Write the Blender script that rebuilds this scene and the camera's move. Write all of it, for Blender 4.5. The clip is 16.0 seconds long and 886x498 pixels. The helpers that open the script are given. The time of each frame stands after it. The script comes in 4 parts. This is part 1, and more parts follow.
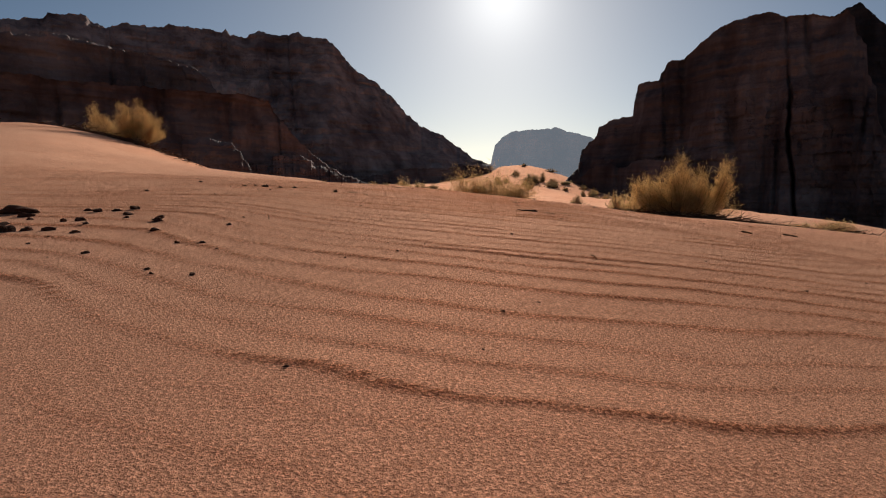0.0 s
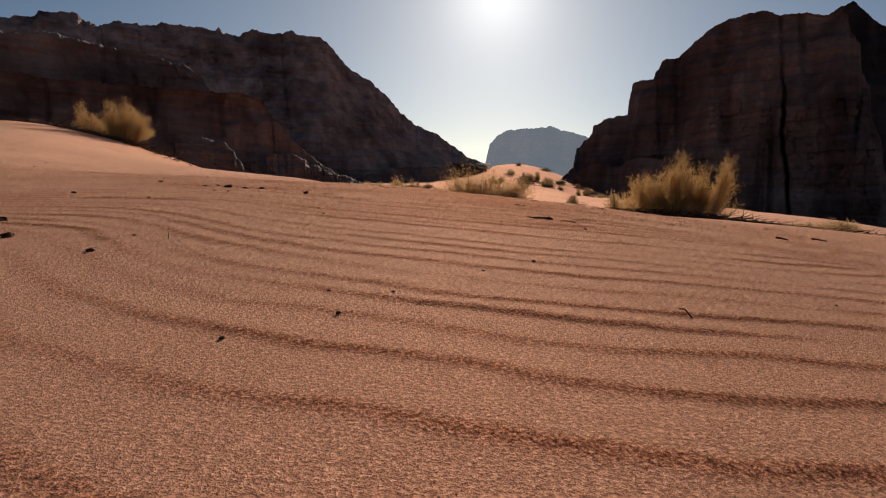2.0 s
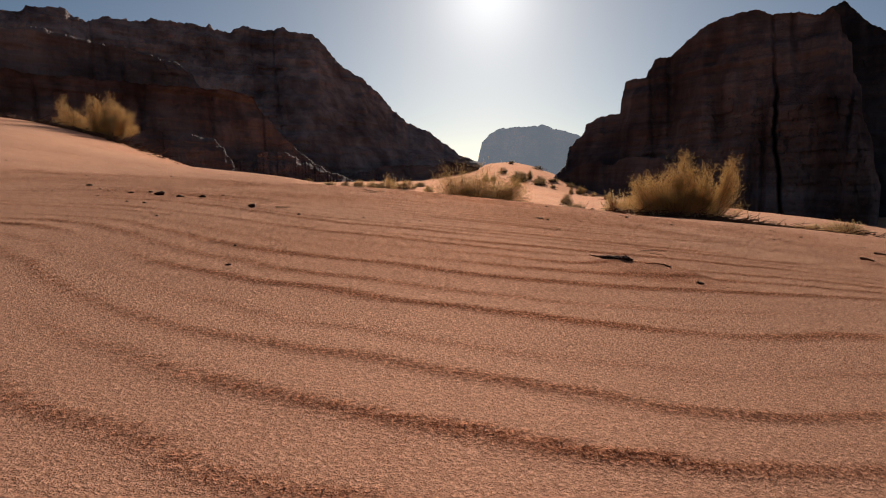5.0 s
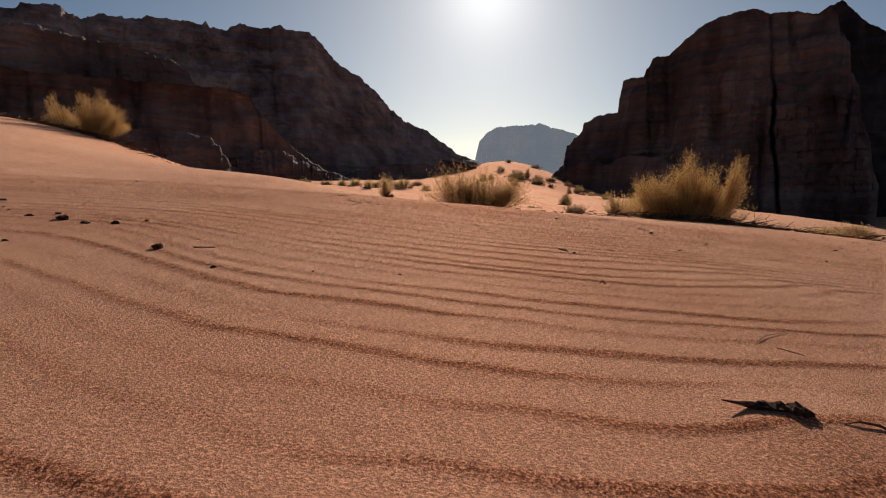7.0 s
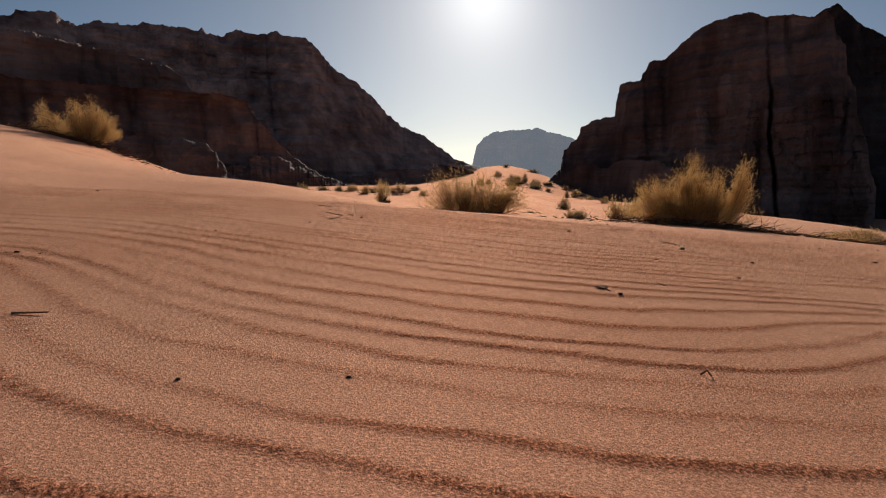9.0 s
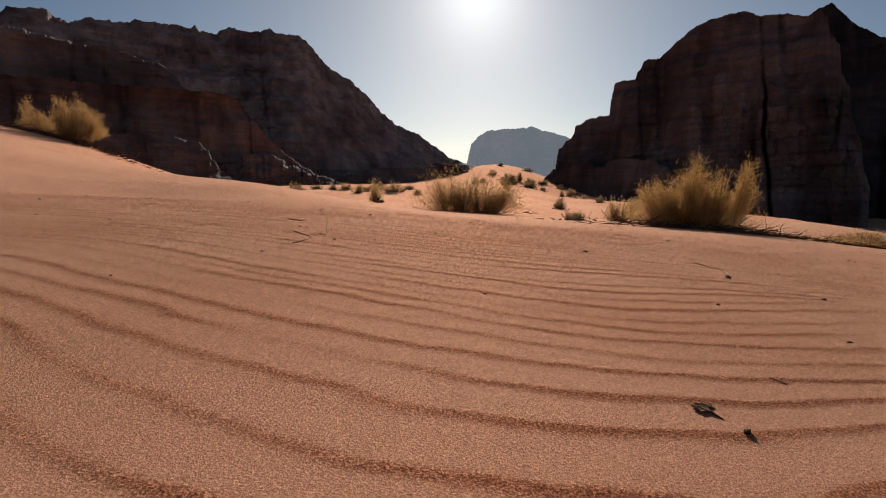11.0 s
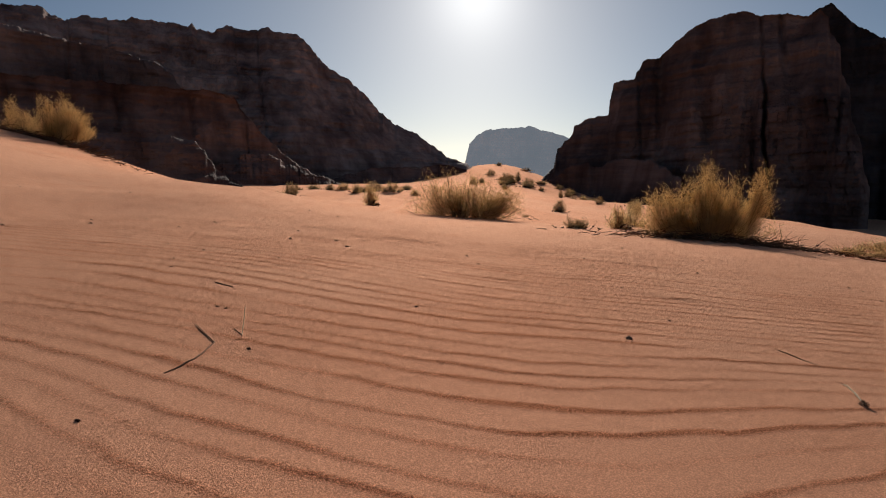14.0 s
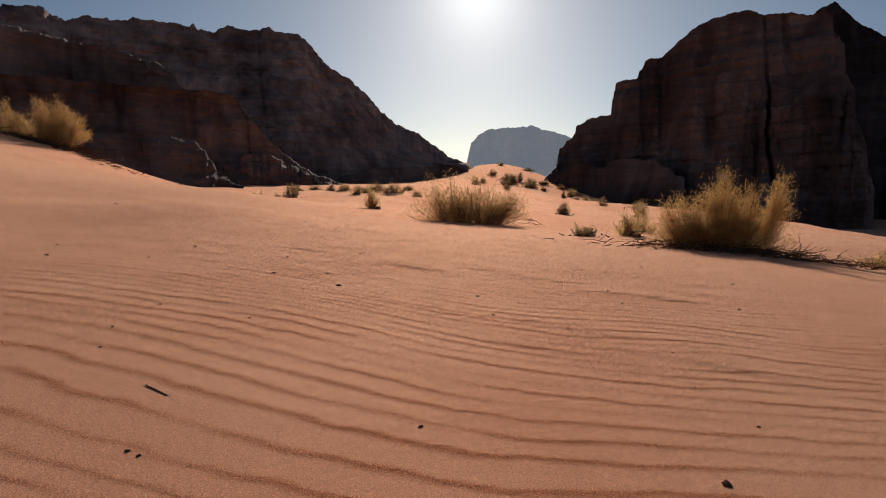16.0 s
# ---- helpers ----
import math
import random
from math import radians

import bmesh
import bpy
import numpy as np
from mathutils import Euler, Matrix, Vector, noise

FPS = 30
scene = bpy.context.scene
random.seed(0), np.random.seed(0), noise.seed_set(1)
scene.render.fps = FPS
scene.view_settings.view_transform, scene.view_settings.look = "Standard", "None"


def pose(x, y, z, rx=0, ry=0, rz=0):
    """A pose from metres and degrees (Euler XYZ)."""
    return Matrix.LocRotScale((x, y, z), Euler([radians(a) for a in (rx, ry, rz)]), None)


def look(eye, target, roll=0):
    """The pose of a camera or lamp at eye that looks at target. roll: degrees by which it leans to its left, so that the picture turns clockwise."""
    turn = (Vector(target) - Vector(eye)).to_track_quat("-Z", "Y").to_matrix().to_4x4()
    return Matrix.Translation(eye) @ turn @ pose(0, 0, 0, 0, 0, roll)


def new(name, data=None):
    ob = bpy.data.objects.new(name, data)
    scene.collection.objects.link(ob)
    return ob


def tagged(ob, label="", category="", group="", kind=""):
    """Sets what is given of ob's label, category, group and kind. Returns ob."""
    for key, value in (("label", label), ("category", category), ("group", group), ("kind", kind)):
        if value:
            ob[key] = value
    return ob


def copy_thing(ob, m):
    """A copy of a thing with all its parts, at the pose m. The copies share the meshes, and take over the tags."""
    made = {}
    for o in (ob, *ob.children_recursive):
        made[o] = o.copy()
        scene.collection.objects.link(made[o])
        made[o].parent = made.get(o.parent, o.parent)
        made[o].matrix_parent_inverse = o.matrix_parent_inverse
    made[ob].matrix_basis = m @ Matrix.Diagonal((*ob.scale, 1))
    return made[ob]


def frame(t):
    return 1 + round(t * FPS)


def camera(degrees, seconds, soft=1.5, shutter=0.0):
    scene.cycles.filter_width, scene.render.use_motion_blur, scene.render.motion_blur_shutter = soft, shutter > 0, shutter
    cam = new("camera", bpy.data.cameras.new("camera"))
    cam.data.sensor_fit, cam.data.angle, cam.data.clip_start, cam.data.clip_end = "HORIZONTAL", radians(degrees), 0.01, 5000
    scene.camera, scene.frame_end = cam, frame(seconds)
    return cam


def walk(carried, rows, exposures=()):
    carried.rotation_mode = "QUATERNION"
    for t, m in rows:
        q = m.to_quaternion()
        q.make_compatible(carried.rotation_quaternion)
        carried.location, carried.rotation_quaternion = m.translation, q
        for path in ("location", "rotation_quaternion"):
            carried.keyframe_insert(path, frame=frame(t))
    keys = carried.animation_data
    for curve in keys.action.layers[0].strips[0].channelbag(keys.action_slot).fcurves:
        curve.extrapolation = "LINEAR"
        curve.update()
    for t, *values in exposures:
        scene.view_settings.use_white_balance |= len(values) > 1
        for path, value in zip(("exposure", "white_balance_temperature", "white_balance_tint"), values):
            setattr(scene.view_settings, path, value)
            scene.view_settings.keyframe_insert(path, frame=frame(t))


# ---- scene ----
cam = camera(73.0, 16.0, soft=1.1)
PATH = [
    (0.0, pose(0.0000, 0.0000, 0.1200, 84.019, -0.000, 0.000)),
    (0.5, pose(0.0026, 0.1113, 0.1183, 84.082, 0.016, -0.101)),
    (1.0, pose(0.0056, 0.2112, 0.1201, 84.024, 0.029, -0.184)),
    (1.5, pose(0.0098, 0.3069, 0.1224, 84.009, -0.010, -0.294)),
    (2.0, pose(0.0113, 0.4028, 0.1251, 83.919, 0.069, -0.495)),
    (2.5, pose(0.0145, 0.4991, 0.1260, 83.896, 0.162, -0.631)),
    (3.0, pose(0.0124, 0.5950, 0.1261, 83.913, 0.032, -0.792)),
    (5.5, pose(-0.0078, 1.1079, 0.1683, 83.721, -0.005, -1.297)),
    (6.0, pose(0.0012, 1.2256, 0.1831, 83.802, 0.047, -1.352)),
    (6.5, pose(0.0064, 1.3518, 0.1985, 83.687, -0.018, -1.450)),
    (7.0, pose(0.0131, 1.4619, 0.2096, 83.612, -0.162, -1.482)),
    (7.5, pose(0.0164, 1.5631, 0.2114, 83.857, 0.008, -1.577)),
    (8.0, pose(0.0187, 1.6726, 0.2148, 83.924, 0.043, -1.630)),
    (8.5, pose(0.0263, 1.7871, 0.2154, 84.070, 0.169, -1.664)),
    (9.0, pose(0.0339, 1.8883, 0.2238, 84.070, 0.180, -1.729)),
    (11.5, pose(0.0628, 2.4686, 0.2960, 83.892, 0.097, -2.318)),
    (12.0, pose(0.0707, 2.5835, 0.3215, 83.868, 0.068, -2.330)),
    (12.5, pose(0.0787, 2.7021, 0.3457, 83.934, 0.160, -2.376)),
    (13.0, pose(0.0961, 2.8295, 0.3702, 83.913, 0.117, -2.435)),
    (13.5, pose(0.1139, 2.9597, 0.3995, 83.858, 0.027, -2.445)),
    (14.0, pose(0.1262, 3.0759, 0.4367, 83.855, -0.008, -2.414)),
    (14.5, pose(0.1248, 3.2094, 0.4739, 83.846, -0.025, -2.413)),
    (15.0, pose(0.1217, 3.3413, 0.5131, 83.804, -0.034, -2.433)),
    (15.5, pose(0.1213, 3.4764, 0.5499, 83.805, -0.040, -2.390)),
    (16.0, pose(0.1208, 3.6000, 0.5885, 83.815, 0.056, -2.255)),
]
walk(cam, PATH)

# ---- light: low sun ahead, clear dusty sky ----
SUN_AZ, SUN_EL = 5.4, 17.3
world = bpy.data.worlds.new("sky")
scene.world = world
world.use_nodes = True
wn = world.node_tree
wn.nodes.clear()
sky = wn.nodes.new("ShaderNodeTexSky")
sky.sky_type = "NISHITA"
sky.sun_disc = False
sky.sun_elevation, sky.sun_rotation = radians(SUN_EL), radians(SUN_AZ)
sky.altitude, sky.air_density, sky.dust_density, sky.ozone_density = 900, 0.7, 0.5, 1.0
bg = wn.nodes.new("ShaderNodeBackground")
bg.inputs["Strength"].default_value = 0.044
wout = wn.nodes.new("ShaderNodeOutputWorld")
warm = wn.nodes.new("ShaderNodeMix")
warm.data_type, warm.blend_type = "RGBA", "MULTIPLY"
warm.inputs[0].default_value = 1.0
warm.inputs[7].default_value = (0.97, 1.0, 0.99, 1)
wn.links.new(sky.outputs[0], warm.inputs[6])
# the sun's aureole in the dusty air: a white core and a wide pale glow round the sun
toward = wn.nodes.new("ShaderNodeTexCoord")
facing = wn.nodes.new("ShaderNodeVectorMath")
facing.operation = "DOT_PRODUCT"
facing.inputs[1].default_value = Vector((math.sin(radians(SUN_AZ)) * math.cos(radians(SUN_EL)),
                                         math.cos(radians(SUN_AZ)) * math.cos(radians(SUN_EL)), math.sin(radians(SUN_EL))))
wn.links.new(toward.outputs["Generated"], facing.inputs[0])
glow = warm.outputs[2]
for sharp, colour in ((420.0, (7.0, 6.9, 6.6)), (80.0, (3.1, 3.05, 3.0)), (9.0, (2.0, 1.98, 1.96))):
    near = wn.nodes.new("ShaderNodeMath")
    near.operation, near.use_clamp = "MAXIMUM", True
    near.inputs[1].default_value = 0.0
    wn.links.new(facing.outputs["Value"], near.inputs[0])
    fall = wn.nodes.new("ShaderNodeMath")
    fall.operation = "POWER"
    fall.inputs[1].default_value = sharp
    wn.links.new(near.outputs[0], fall.inputs[0])
    add = wn.nodes.new("ShaderNodeMix")
    add.data_type, add.blend_type = "RGBA", "ADD"
    add.inputs[7].default_value = (*colour, 1)
    wn.links.new(fall.outputs[0], add.inputs[0])
    wn.links.new(glow, add.inputs[6])
    glow = add.outputs[2]
wn.links.new(glow, bg.inputs["Color"])
wn.links.new(bg.outputs[0], wout.inputs["Surface"])
sun = new("sun", bpy.data.lights.new("sun", "SUN"))
sun.data.energy, sun.data.angle, sun.data.color = 5.0, radians(0.6), (1.0, 0.93, 0.84)
sun.matrix_world = look(
    (60 * math.sin(radians(SUN_AZ)), 60 * math.cos(radians(SUN_AZ)), 60 * math.tan(radians(SUN_EL))), (0, 0, 0))
scene.view_settings.exposure = 0.11


# ---- materials ----
def material(name):
    m = bpy.data.materials.new(name)
    m.use_nodes = True
    nt = m.node_tree
    return m, nt, nt.nodes["Principled BSDF"]


def node(nt, kind, **sets):
    n = nt.nodes.new(kind)
    for key, value in sets.items():
        if key in n.inputs:
            n.inputs[key].default_value = value
    return n


def noise_node(nt, vec, scale, detail=4.0, rough=0.55):
    n = node(nt, "ShaderNodeTexNoise", Scale=scale, Detail=detail, Roughness=rough)
    if vec is not None:
        nt.links.new(vec, n.inputs["Vector"])
    return n


def ramp(nt, fac, stops):
    r = nt.nodes.new("ShaderNodeValToRGB")
    while len(r.color_ramp.elements) < len(stops):
        r.color_ramp.elements.new(0.5)
    for e, (p, c) in zip(r.color_ramp.elements, stops):
        e.position, e.color = p, (*c, 1)
    nt.links.new(fac, r.inputs[0])
    return r


def mix(nt, fac, a, b, how="MIX"):
    m = nt.nodes.new("ShaderNodeMix")
    m.data_type, m.blend_type = "RGBA", how
    if isinstance(fac, float):
        m.inputs[0].default_value = fac
    else:
        nt.links.new(fac, m.inputs[0])
    nt.links.new(a, m.inputs[6])
    nt.links.new(b, m.inputs[7])
    return m.outputs[2]


def bump(nt, height, strength, distance, normal=None):
    b = node(nt, "ShaderNodeBump", Strength=strength, Distance=distance)
    nt.links.new(height, b.inputs["Height"])
    if normal is not None:
        nt.links.new(normal, b.inputs["Normal"])
    return b.outputs[0]


def sand_material():
    m, nt, p = material("red_sand")
    pos = nt.nodes.new("ShaderNodeTexCoord").outputs["Object"]
    dust = noise_node(nt, pos, 1250.0, 2.0, 0.6)
    grain = noise_node(nt, pos, 400.0, 2.5, 0.65)
    patch = noise_node(nt, pos, 0.9, 5.0, 0.55)
    broad = noise_node(nt, pos, 0.05, 3.0, 0.5)
    c1 = ramp(nt, grain.outputs[0], [(0.34, (0.31, 0.122, 0.06)), (0.5, (0.56, 0.27, 0.154)), (0.65, (0.88, 0.50, 0.33))])
    c2 = ramp(nt, patch.outputs[0], [(0.3, (0.92, 0.86, 0.80)), (0.7, (1.0, 1.0, 1.0))])
    c3 = ramp(nt, broad.outputs[0], [(0.35, (0.95, 0.92, 0.9)), (0.65, (1.0, 1.0, 1.0))])
    col = mix(nt, 1.0, c1.outputs[0], c2.outputs[0], "MULTIPLY")
    col = mix(nt, 1.0, col, c3.outputs[0], "MULTIPLY")
    # coarse rust grains along the crests; the dark ramp also paints the lee's shade
    rough_shade_bands = nt.nodes.new("ShaderNodeAttribute")
    rough_shade_bands.attribute_name = "coarse"
    speck_shade = ramp(nt, grain.outputs[0], [(0.40, (0.50, 0.22, 0.11)), (0.53, (1.0, 0.80, 0.66)), (0.64, (1.3, 1.15, 1.0))])
    col = mix(nt, rough_shade_bands.outputs["Fac"], col, speck_shade.outputs[0], "MULTIPLY")
    nt.links.new(col, p.inputs["Base Color"])
    p.inputs["Roughness"].default_value = 1.0
    p.inputs["Specular IOR Level"].default_value = 0.0
    p.inputs["Sheen Weight"].default_value = 0.4
    p.inputs["Sheen Roughness"].default_value = 0.8
    p.inputs["Sheen Tint"].default_value = (1.0, 0.55, 0.36, 1)
    lift = nt.nodes.new("ShaderNodeMath")
    lift.operation = "MULTIPLY_ADD"
    lift.inputs[1].default_value, lift.inputs[2].default_value = 0.7, 0.65
    nt.links.new(rough_shade_bands.outputs["Fac"], lift.inputs[0])
    high = nt.nodes.new("ShaderNodeMath")
    high.operation = "MULTIPLY"
    nt.links.new(grain.outputs[0], high.inputs[0])
    nt.links.new(lift.outputs[0], high.inputs[1])
    n1 = bump(nt, high.outputs[0], 1.0, 0.0095)
    n2 = bump(nt, dust.outputs[0], 1.0, 0.0016, n1)
    nt.links.new(n2, p.inputs["Normal"])
    # the grains throw some light on forwards, rust-stained, dimmed by the painted shade bands
    gloss = node(nt, "ShaderNodeBsdfAnisotropic", Roughness=0.85)
    bright = nt.nodes.new("ShaderNodeRGB")
    bright.outputs[0].default_value = (0.98, 0.58, 0.40, 1)
    nt.links.new(mix(nt, rough_shade_bands.outputs["Fac"], bright.outputs[0], speck_shade.outputs[0], "MULTIPLY"), gloss.inputs["Color"])
    nt.links.new(n2, gloss.inputs["Normal"])
    both = nt.nodes.new("ShaderNodeMixShader")
    both.inputs[0].default_value = 0.24
    nt.links.new(p.outputs[0], both.inputs[1])
    nt.links.new(gloss.outputs[0], both.inputs[2])
    nt.links.new(both.outputs[0], nt.nodes["Material Output"].inputs["Surface"])
    return m


def rock_material(name, base, dark, pale, scale):
    m, nt, p = material(name)
    pos = nt.nodes.new("ShaderNodeTexCoord").outputs["Object"]
    flat = node(nt, "ShaderNodeMapping")
    flat.inputs["Scale"].default_value = (0.12, 0.12, 1.6)
    nt.links.new(pos, flat.inputs["Vector"])
    tall = node(nt, "ShaderNodeMapping")
    tall.inputs["Scale"].default_value = (1.0, 1.0, 0.12)
    nt.links.new(pos, tall.inputs["Vector"])
    strata = noise_node(nt, flat.outputs[0], 0.5 * scale, 6.0, 0.65)
    streak = noise_node(nt, tall.outputs[0], 0.22 * scale, 5.0, 0.6)
    blot = noise_node(nt, pos, 0.05 * scale, 4.0, 0.6)
    fine = noise_node(nt, pos, 1.3 * scale, 6.0, 0.7)
    c1 = ramp(nt, strata.outputs[0], [(0.22, dark), (0.5, base), (0.8, pale)])
    c2 = ramp(nt, streak.outputs[0], [(0.35, (0.45, 0.40, 0.40)), (0.6, (1.0, 1.0, 1.0))])
    c3 = ramp(nt, blot.outputs[0], [(0.36, (0.36, 0.34, 0.36)), (0.62, (1.0, 1.0, 1.0))])
    col = mix(nt, 0.8, c1.outputs[0], c2.outputs[0], "MULTIPLY")
    col = mix(nt, 1.0, col, c3.outputs[0], "MULTIPLY")
    nt.links.new(col, p.inputs["Base Color"])
    p.inputs["Roughness"].default_value = 0.92
    p.inputs["Specular IOR Level"].default_value = 0.08
    n1 = bump(nt, strata.outputs[0], 0.5, 0.5)
    n2 = bump(nt, fine.outputs[0], 0.6, 0.35, n1)
    nt.links.new(n2, p.inputs["Normal"])
    return m


def plant_material(name, low, high, through_light):
    m, nt, p = material(name)
    info = nt.nodes.new("ShaderNodeNewGeometry")
    c = ramp(nt, info.outputs["Random Per Island"], [(0.0, low), (1.0, high)])
    nt.links.new(c.outputs[0], p.inputs["Base Color"])
    p.inputs["Roughness"].default_value = 0.8
    p.inputs["Specular IOR Level"].default_value = 0.04
    if through_light > 0:
        tr = nt.nodes.new("ShaderNodeBsdfTranslucent")
        nt.links.new(c.outputs[0], tr.inputs[0])
        ms = node(nt, "ShaderNodeMixShader")
        ms.inputs[0].default_value = through_light
        nt.links.new(p.outputs[0], ms.inputs[1])
        nt.links.new(tr.outputs[0], ms.inputs[2])
        nt.links.new(ms.outputs[0], nt.nodes["Material Output"].inputs["Surface"])
    return m


def bit_material(name, low, high):
    m, nt, p = material(name)
    pos = nt.nodes.new("ShaderNodeTexCoord").outputs["Object"]
    n = noise_node(nt, pos, 160.0, 4.0, 0.6)
    c = ramp(nt, n.outputs[0], [(0.3, low), (0.7, high)])
    nt.links.new(c.outputs[0], p.inputs["Base Color"])
    p.inputs["Roughness"].default_value = 0.95
    p.inputs["Specular IOR Level"].default_value = 0.02
    nt.links.new(bump(nt, n.outputs[0], 0.6, 0.002), p.inputs["Normal"])
    return m


SAND = sand_material()
ROCK = rock_material("sandstone", (0.27, 0.168, 0.138), (0.18, 0.115, 0.10), (0.33, 0.215, 0.175), 1.0)
# lighter copy for the back ridge: sun glare and haze put into its colour
ROCK_GLARE = rock_material("glare_lifted_sandstone", (0.43, 0.295, 0.25), (0.33, 0.225, 0.195), (0.48, 0.34, 0.29), 1.0)
# darker copy of the sandstone, with the shade of these walls in its colour
ROCK_SHADED = rock_material("shaded_sandstone", (0.215, 0.15, 0.132), (0.13, 0.095, 0.09), (0.28, 0.20, 0.175), 0.8)
# near-black copy of the sandstone: the recess's deep shade painted into it
ROCK_DEEP_SHADE = rock_material("deep_shade_sandstone", (0.075, 0.062, 0.062), (0.05, 0.043, 0.046), (0.11, 0.088, 0.082), 0.8)
# aerial haze put into the far rock as a faint blue-grey glow
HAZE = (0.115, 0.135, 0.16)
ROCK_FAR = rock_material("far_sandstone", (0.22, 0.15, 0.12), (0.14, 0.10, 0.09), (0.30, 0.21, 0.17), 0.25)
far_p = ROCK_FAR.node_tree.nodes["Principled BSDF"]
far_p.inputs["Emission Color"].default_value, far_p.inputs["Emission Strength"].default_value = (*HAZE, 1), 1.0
FOLIAGE = plant_material("straw_green_twigs", (0.56, 0.405, 0.215), (0.90, 0.70, 0.44), 0.86)
FOLIAGE_GREY = plant_material("grey_green_twigs", (0.40, 0.29, 0.155), (0.66, 0.50, 0.30), 0.7)
GRAIN = plant_material("coarse_brown_grains", (0.42, 0.15, 0.06), (0.80, 0.36, 0.17), 0.45)
DARK_WOOD = plant_material("dark_dead_wood", (0.075, 0.036, 0.02), (0.19, 0.10, 0.06), 0.0)
DRY_LEAF = plant_material("withered_leaf", (0.30, 0.16, 0.085), (0.46, 0.27, 0.15), 0.4)
STRAW = plant_material("bleached_straw", (0.66, 0.54, 0.40), (0.85, 0.74, 0.57), 0.5)
WOOD = plant_material("dry_wood", (0.15, 0.085, 0.05), (0.30, 0.18, 0.11), 0.0)
DARK_BIT = bit_material("dark_brown_crust", (0.03, 0.015, 0.01), (0.14, 0.065, 0.042))

# ---- ground: one sheet, rippled dune in front, valley floor beyond ----
DUNE = np.array([[-0.0185, 0.2178, -0.3232, -0.1959, 0.6476, -0.4516, 0.1071],
    [-0.0486, -0.1347, 0.2401, -0.2518, -0.1029, 0.3011, -0.1104],
    [-0.2561, 0.136, -0.1288, 0.8453, 0.1912, -0.9507, 0.3333],
    [-0.1137, 0.3057, -0.0368, -0.0915, -0.069, -0.039, 0.0556],
    [0.4349, -0.2766, -0.7374, 0.0777, 0.2527, 0.0281, -0.0217]])
HUMPS = [         (1.0, 6, 1.5, 2, 0.0332), (9.8, 13.2, 2.8, 3.5, -0.3), (-3.2, 15.5, 3.0, 4.5, -0.15),
         (4, 7, 2, 2.5, 0.0187),
         (-2.0, 5, 1.2, 1.5, 0.0092),
         (-0.4, 5.2, 0.8, 1.0, 0.0252)]
# swells of the high bank on the left, by distance and bearing
SWELLS = [[-0.001, -0.013, -0.097, -0.164, -0.019],
          [0.01, -0.013, -0.204, -0.082, 0.188],
          [-0.007, 0.124, -0.194, -0.073, 0.186],
          [-0.052, 0.547, 0.325, -0.343, 0.024]]


def step(x, a, b):
    k = np.clip((x - a) / (b - a), 0, 1)
    return k * k * (3 - 2 * k)


def bell(x, y, cx, cy, rx, ry):
    return np.exp(-((x - cx) / rx) ** 2 - ((y - cy) / ry) ** 2)


def dune_height(x, y):
    yy = np.clip(y, -0.8, 75.0)
    s = np.log((yy + 1.5) / 1.5) / 2.5
    a = np.clip(x / (yy + 1.5), -0.85, 0.85)
    z = sum(c * a ** i * s ** j for i, line in enumerate(DUNE) for j, c in enumerate(line))
    z = z * (yy + 1.5)
    for cx, cy, rx, ry, h in HUMPS:
        z = z + h * bell(x, y, cx, cy, rx, ry)
    for yc, line in zip((9, 13, 19, 28.5), SWELLS):
        for a, h in zip((-0.82, -0.66, -0.5, -0.36, -0.22), line):
            z = z + h * bell(x, y, a * yc, yc, 0.11 * yc, 0.2 * yc)
    return z


def valley_height(x, y):
    z = -0.9 - 2.4 * step(x, 0, 55) - 3.8 * step(x, 20, 70) + 2.2 * step(-x, 10, 90)
    z = z + 1.2 * step(y, 60, 140) * step(-x, -30, 0)
    z = z + 11.0 * step(y, 105, 240) * np.exp(-((x - 33) / 24) ** 2)
    z = z - 9.0 * step(y, 240, 330)
    z = z + 0.25 * np.sin(x * 0.11 + 1) * np.sin(y * 0.07)
    return z + 0.16 * np.sin(x * 0.83 + 2 * np.sin(y * 0.21)) * np.sin(y * 0.47 + 1.5 * np.sin(x * 0.31))


def land(x, y):
    x, y = np.asarray(x, float), np.asarray(y, float)
    left = step(-x, 2, 11)
    k = step(np.hypot(x * 0.6 * (1 - left), y), 28 + 1.5 * left, 62 - 18 * left)
    return dune_height(x, y) * (1 - k) + valley_height(x, y) * k


def waves(x, y, seed, scale):
    rng = np.random.default_rng(seed)
    out = np.zeros_like(x)
    for i in range(7):
        ang, ph = rng.uniform(0, 2 * np.pi), rng.uniform(0, 2 * np.pi)
        f = scale * rng.uniform(0.5, 1.6)
        out += np.sin((x * np.cos(ang) + y * np.sin(ang)) * f * 2 * np.pi + ph)
    return out / 3.5


def vnoise(x, y, seed):
    """Smooth value noise on arrays, -1 to 1."""
    xi, yi = np.floor(x).astype(int), np.floor(y).astype(int)
    fx, fy = x - xi, y - yi
    fx, fy = fx * fx * (3 - 2 * fx), fy * fy * (3 - 2 * fy)

    def h(a, b):
        v = np.sin(a * 127.1 + b * 311.7 + seed * 74.7) * 43758.5453
        return (v - np.floor(v)) * 2 - 1
    return ((h(xi, yi) * (1 - fx) + h(xi + 1, yi) * fx) * (1 - fy)
            + (h(xi, yi + 1) * (1 - fx) + h(xi + 1, yi + 1) * fx) * fy)


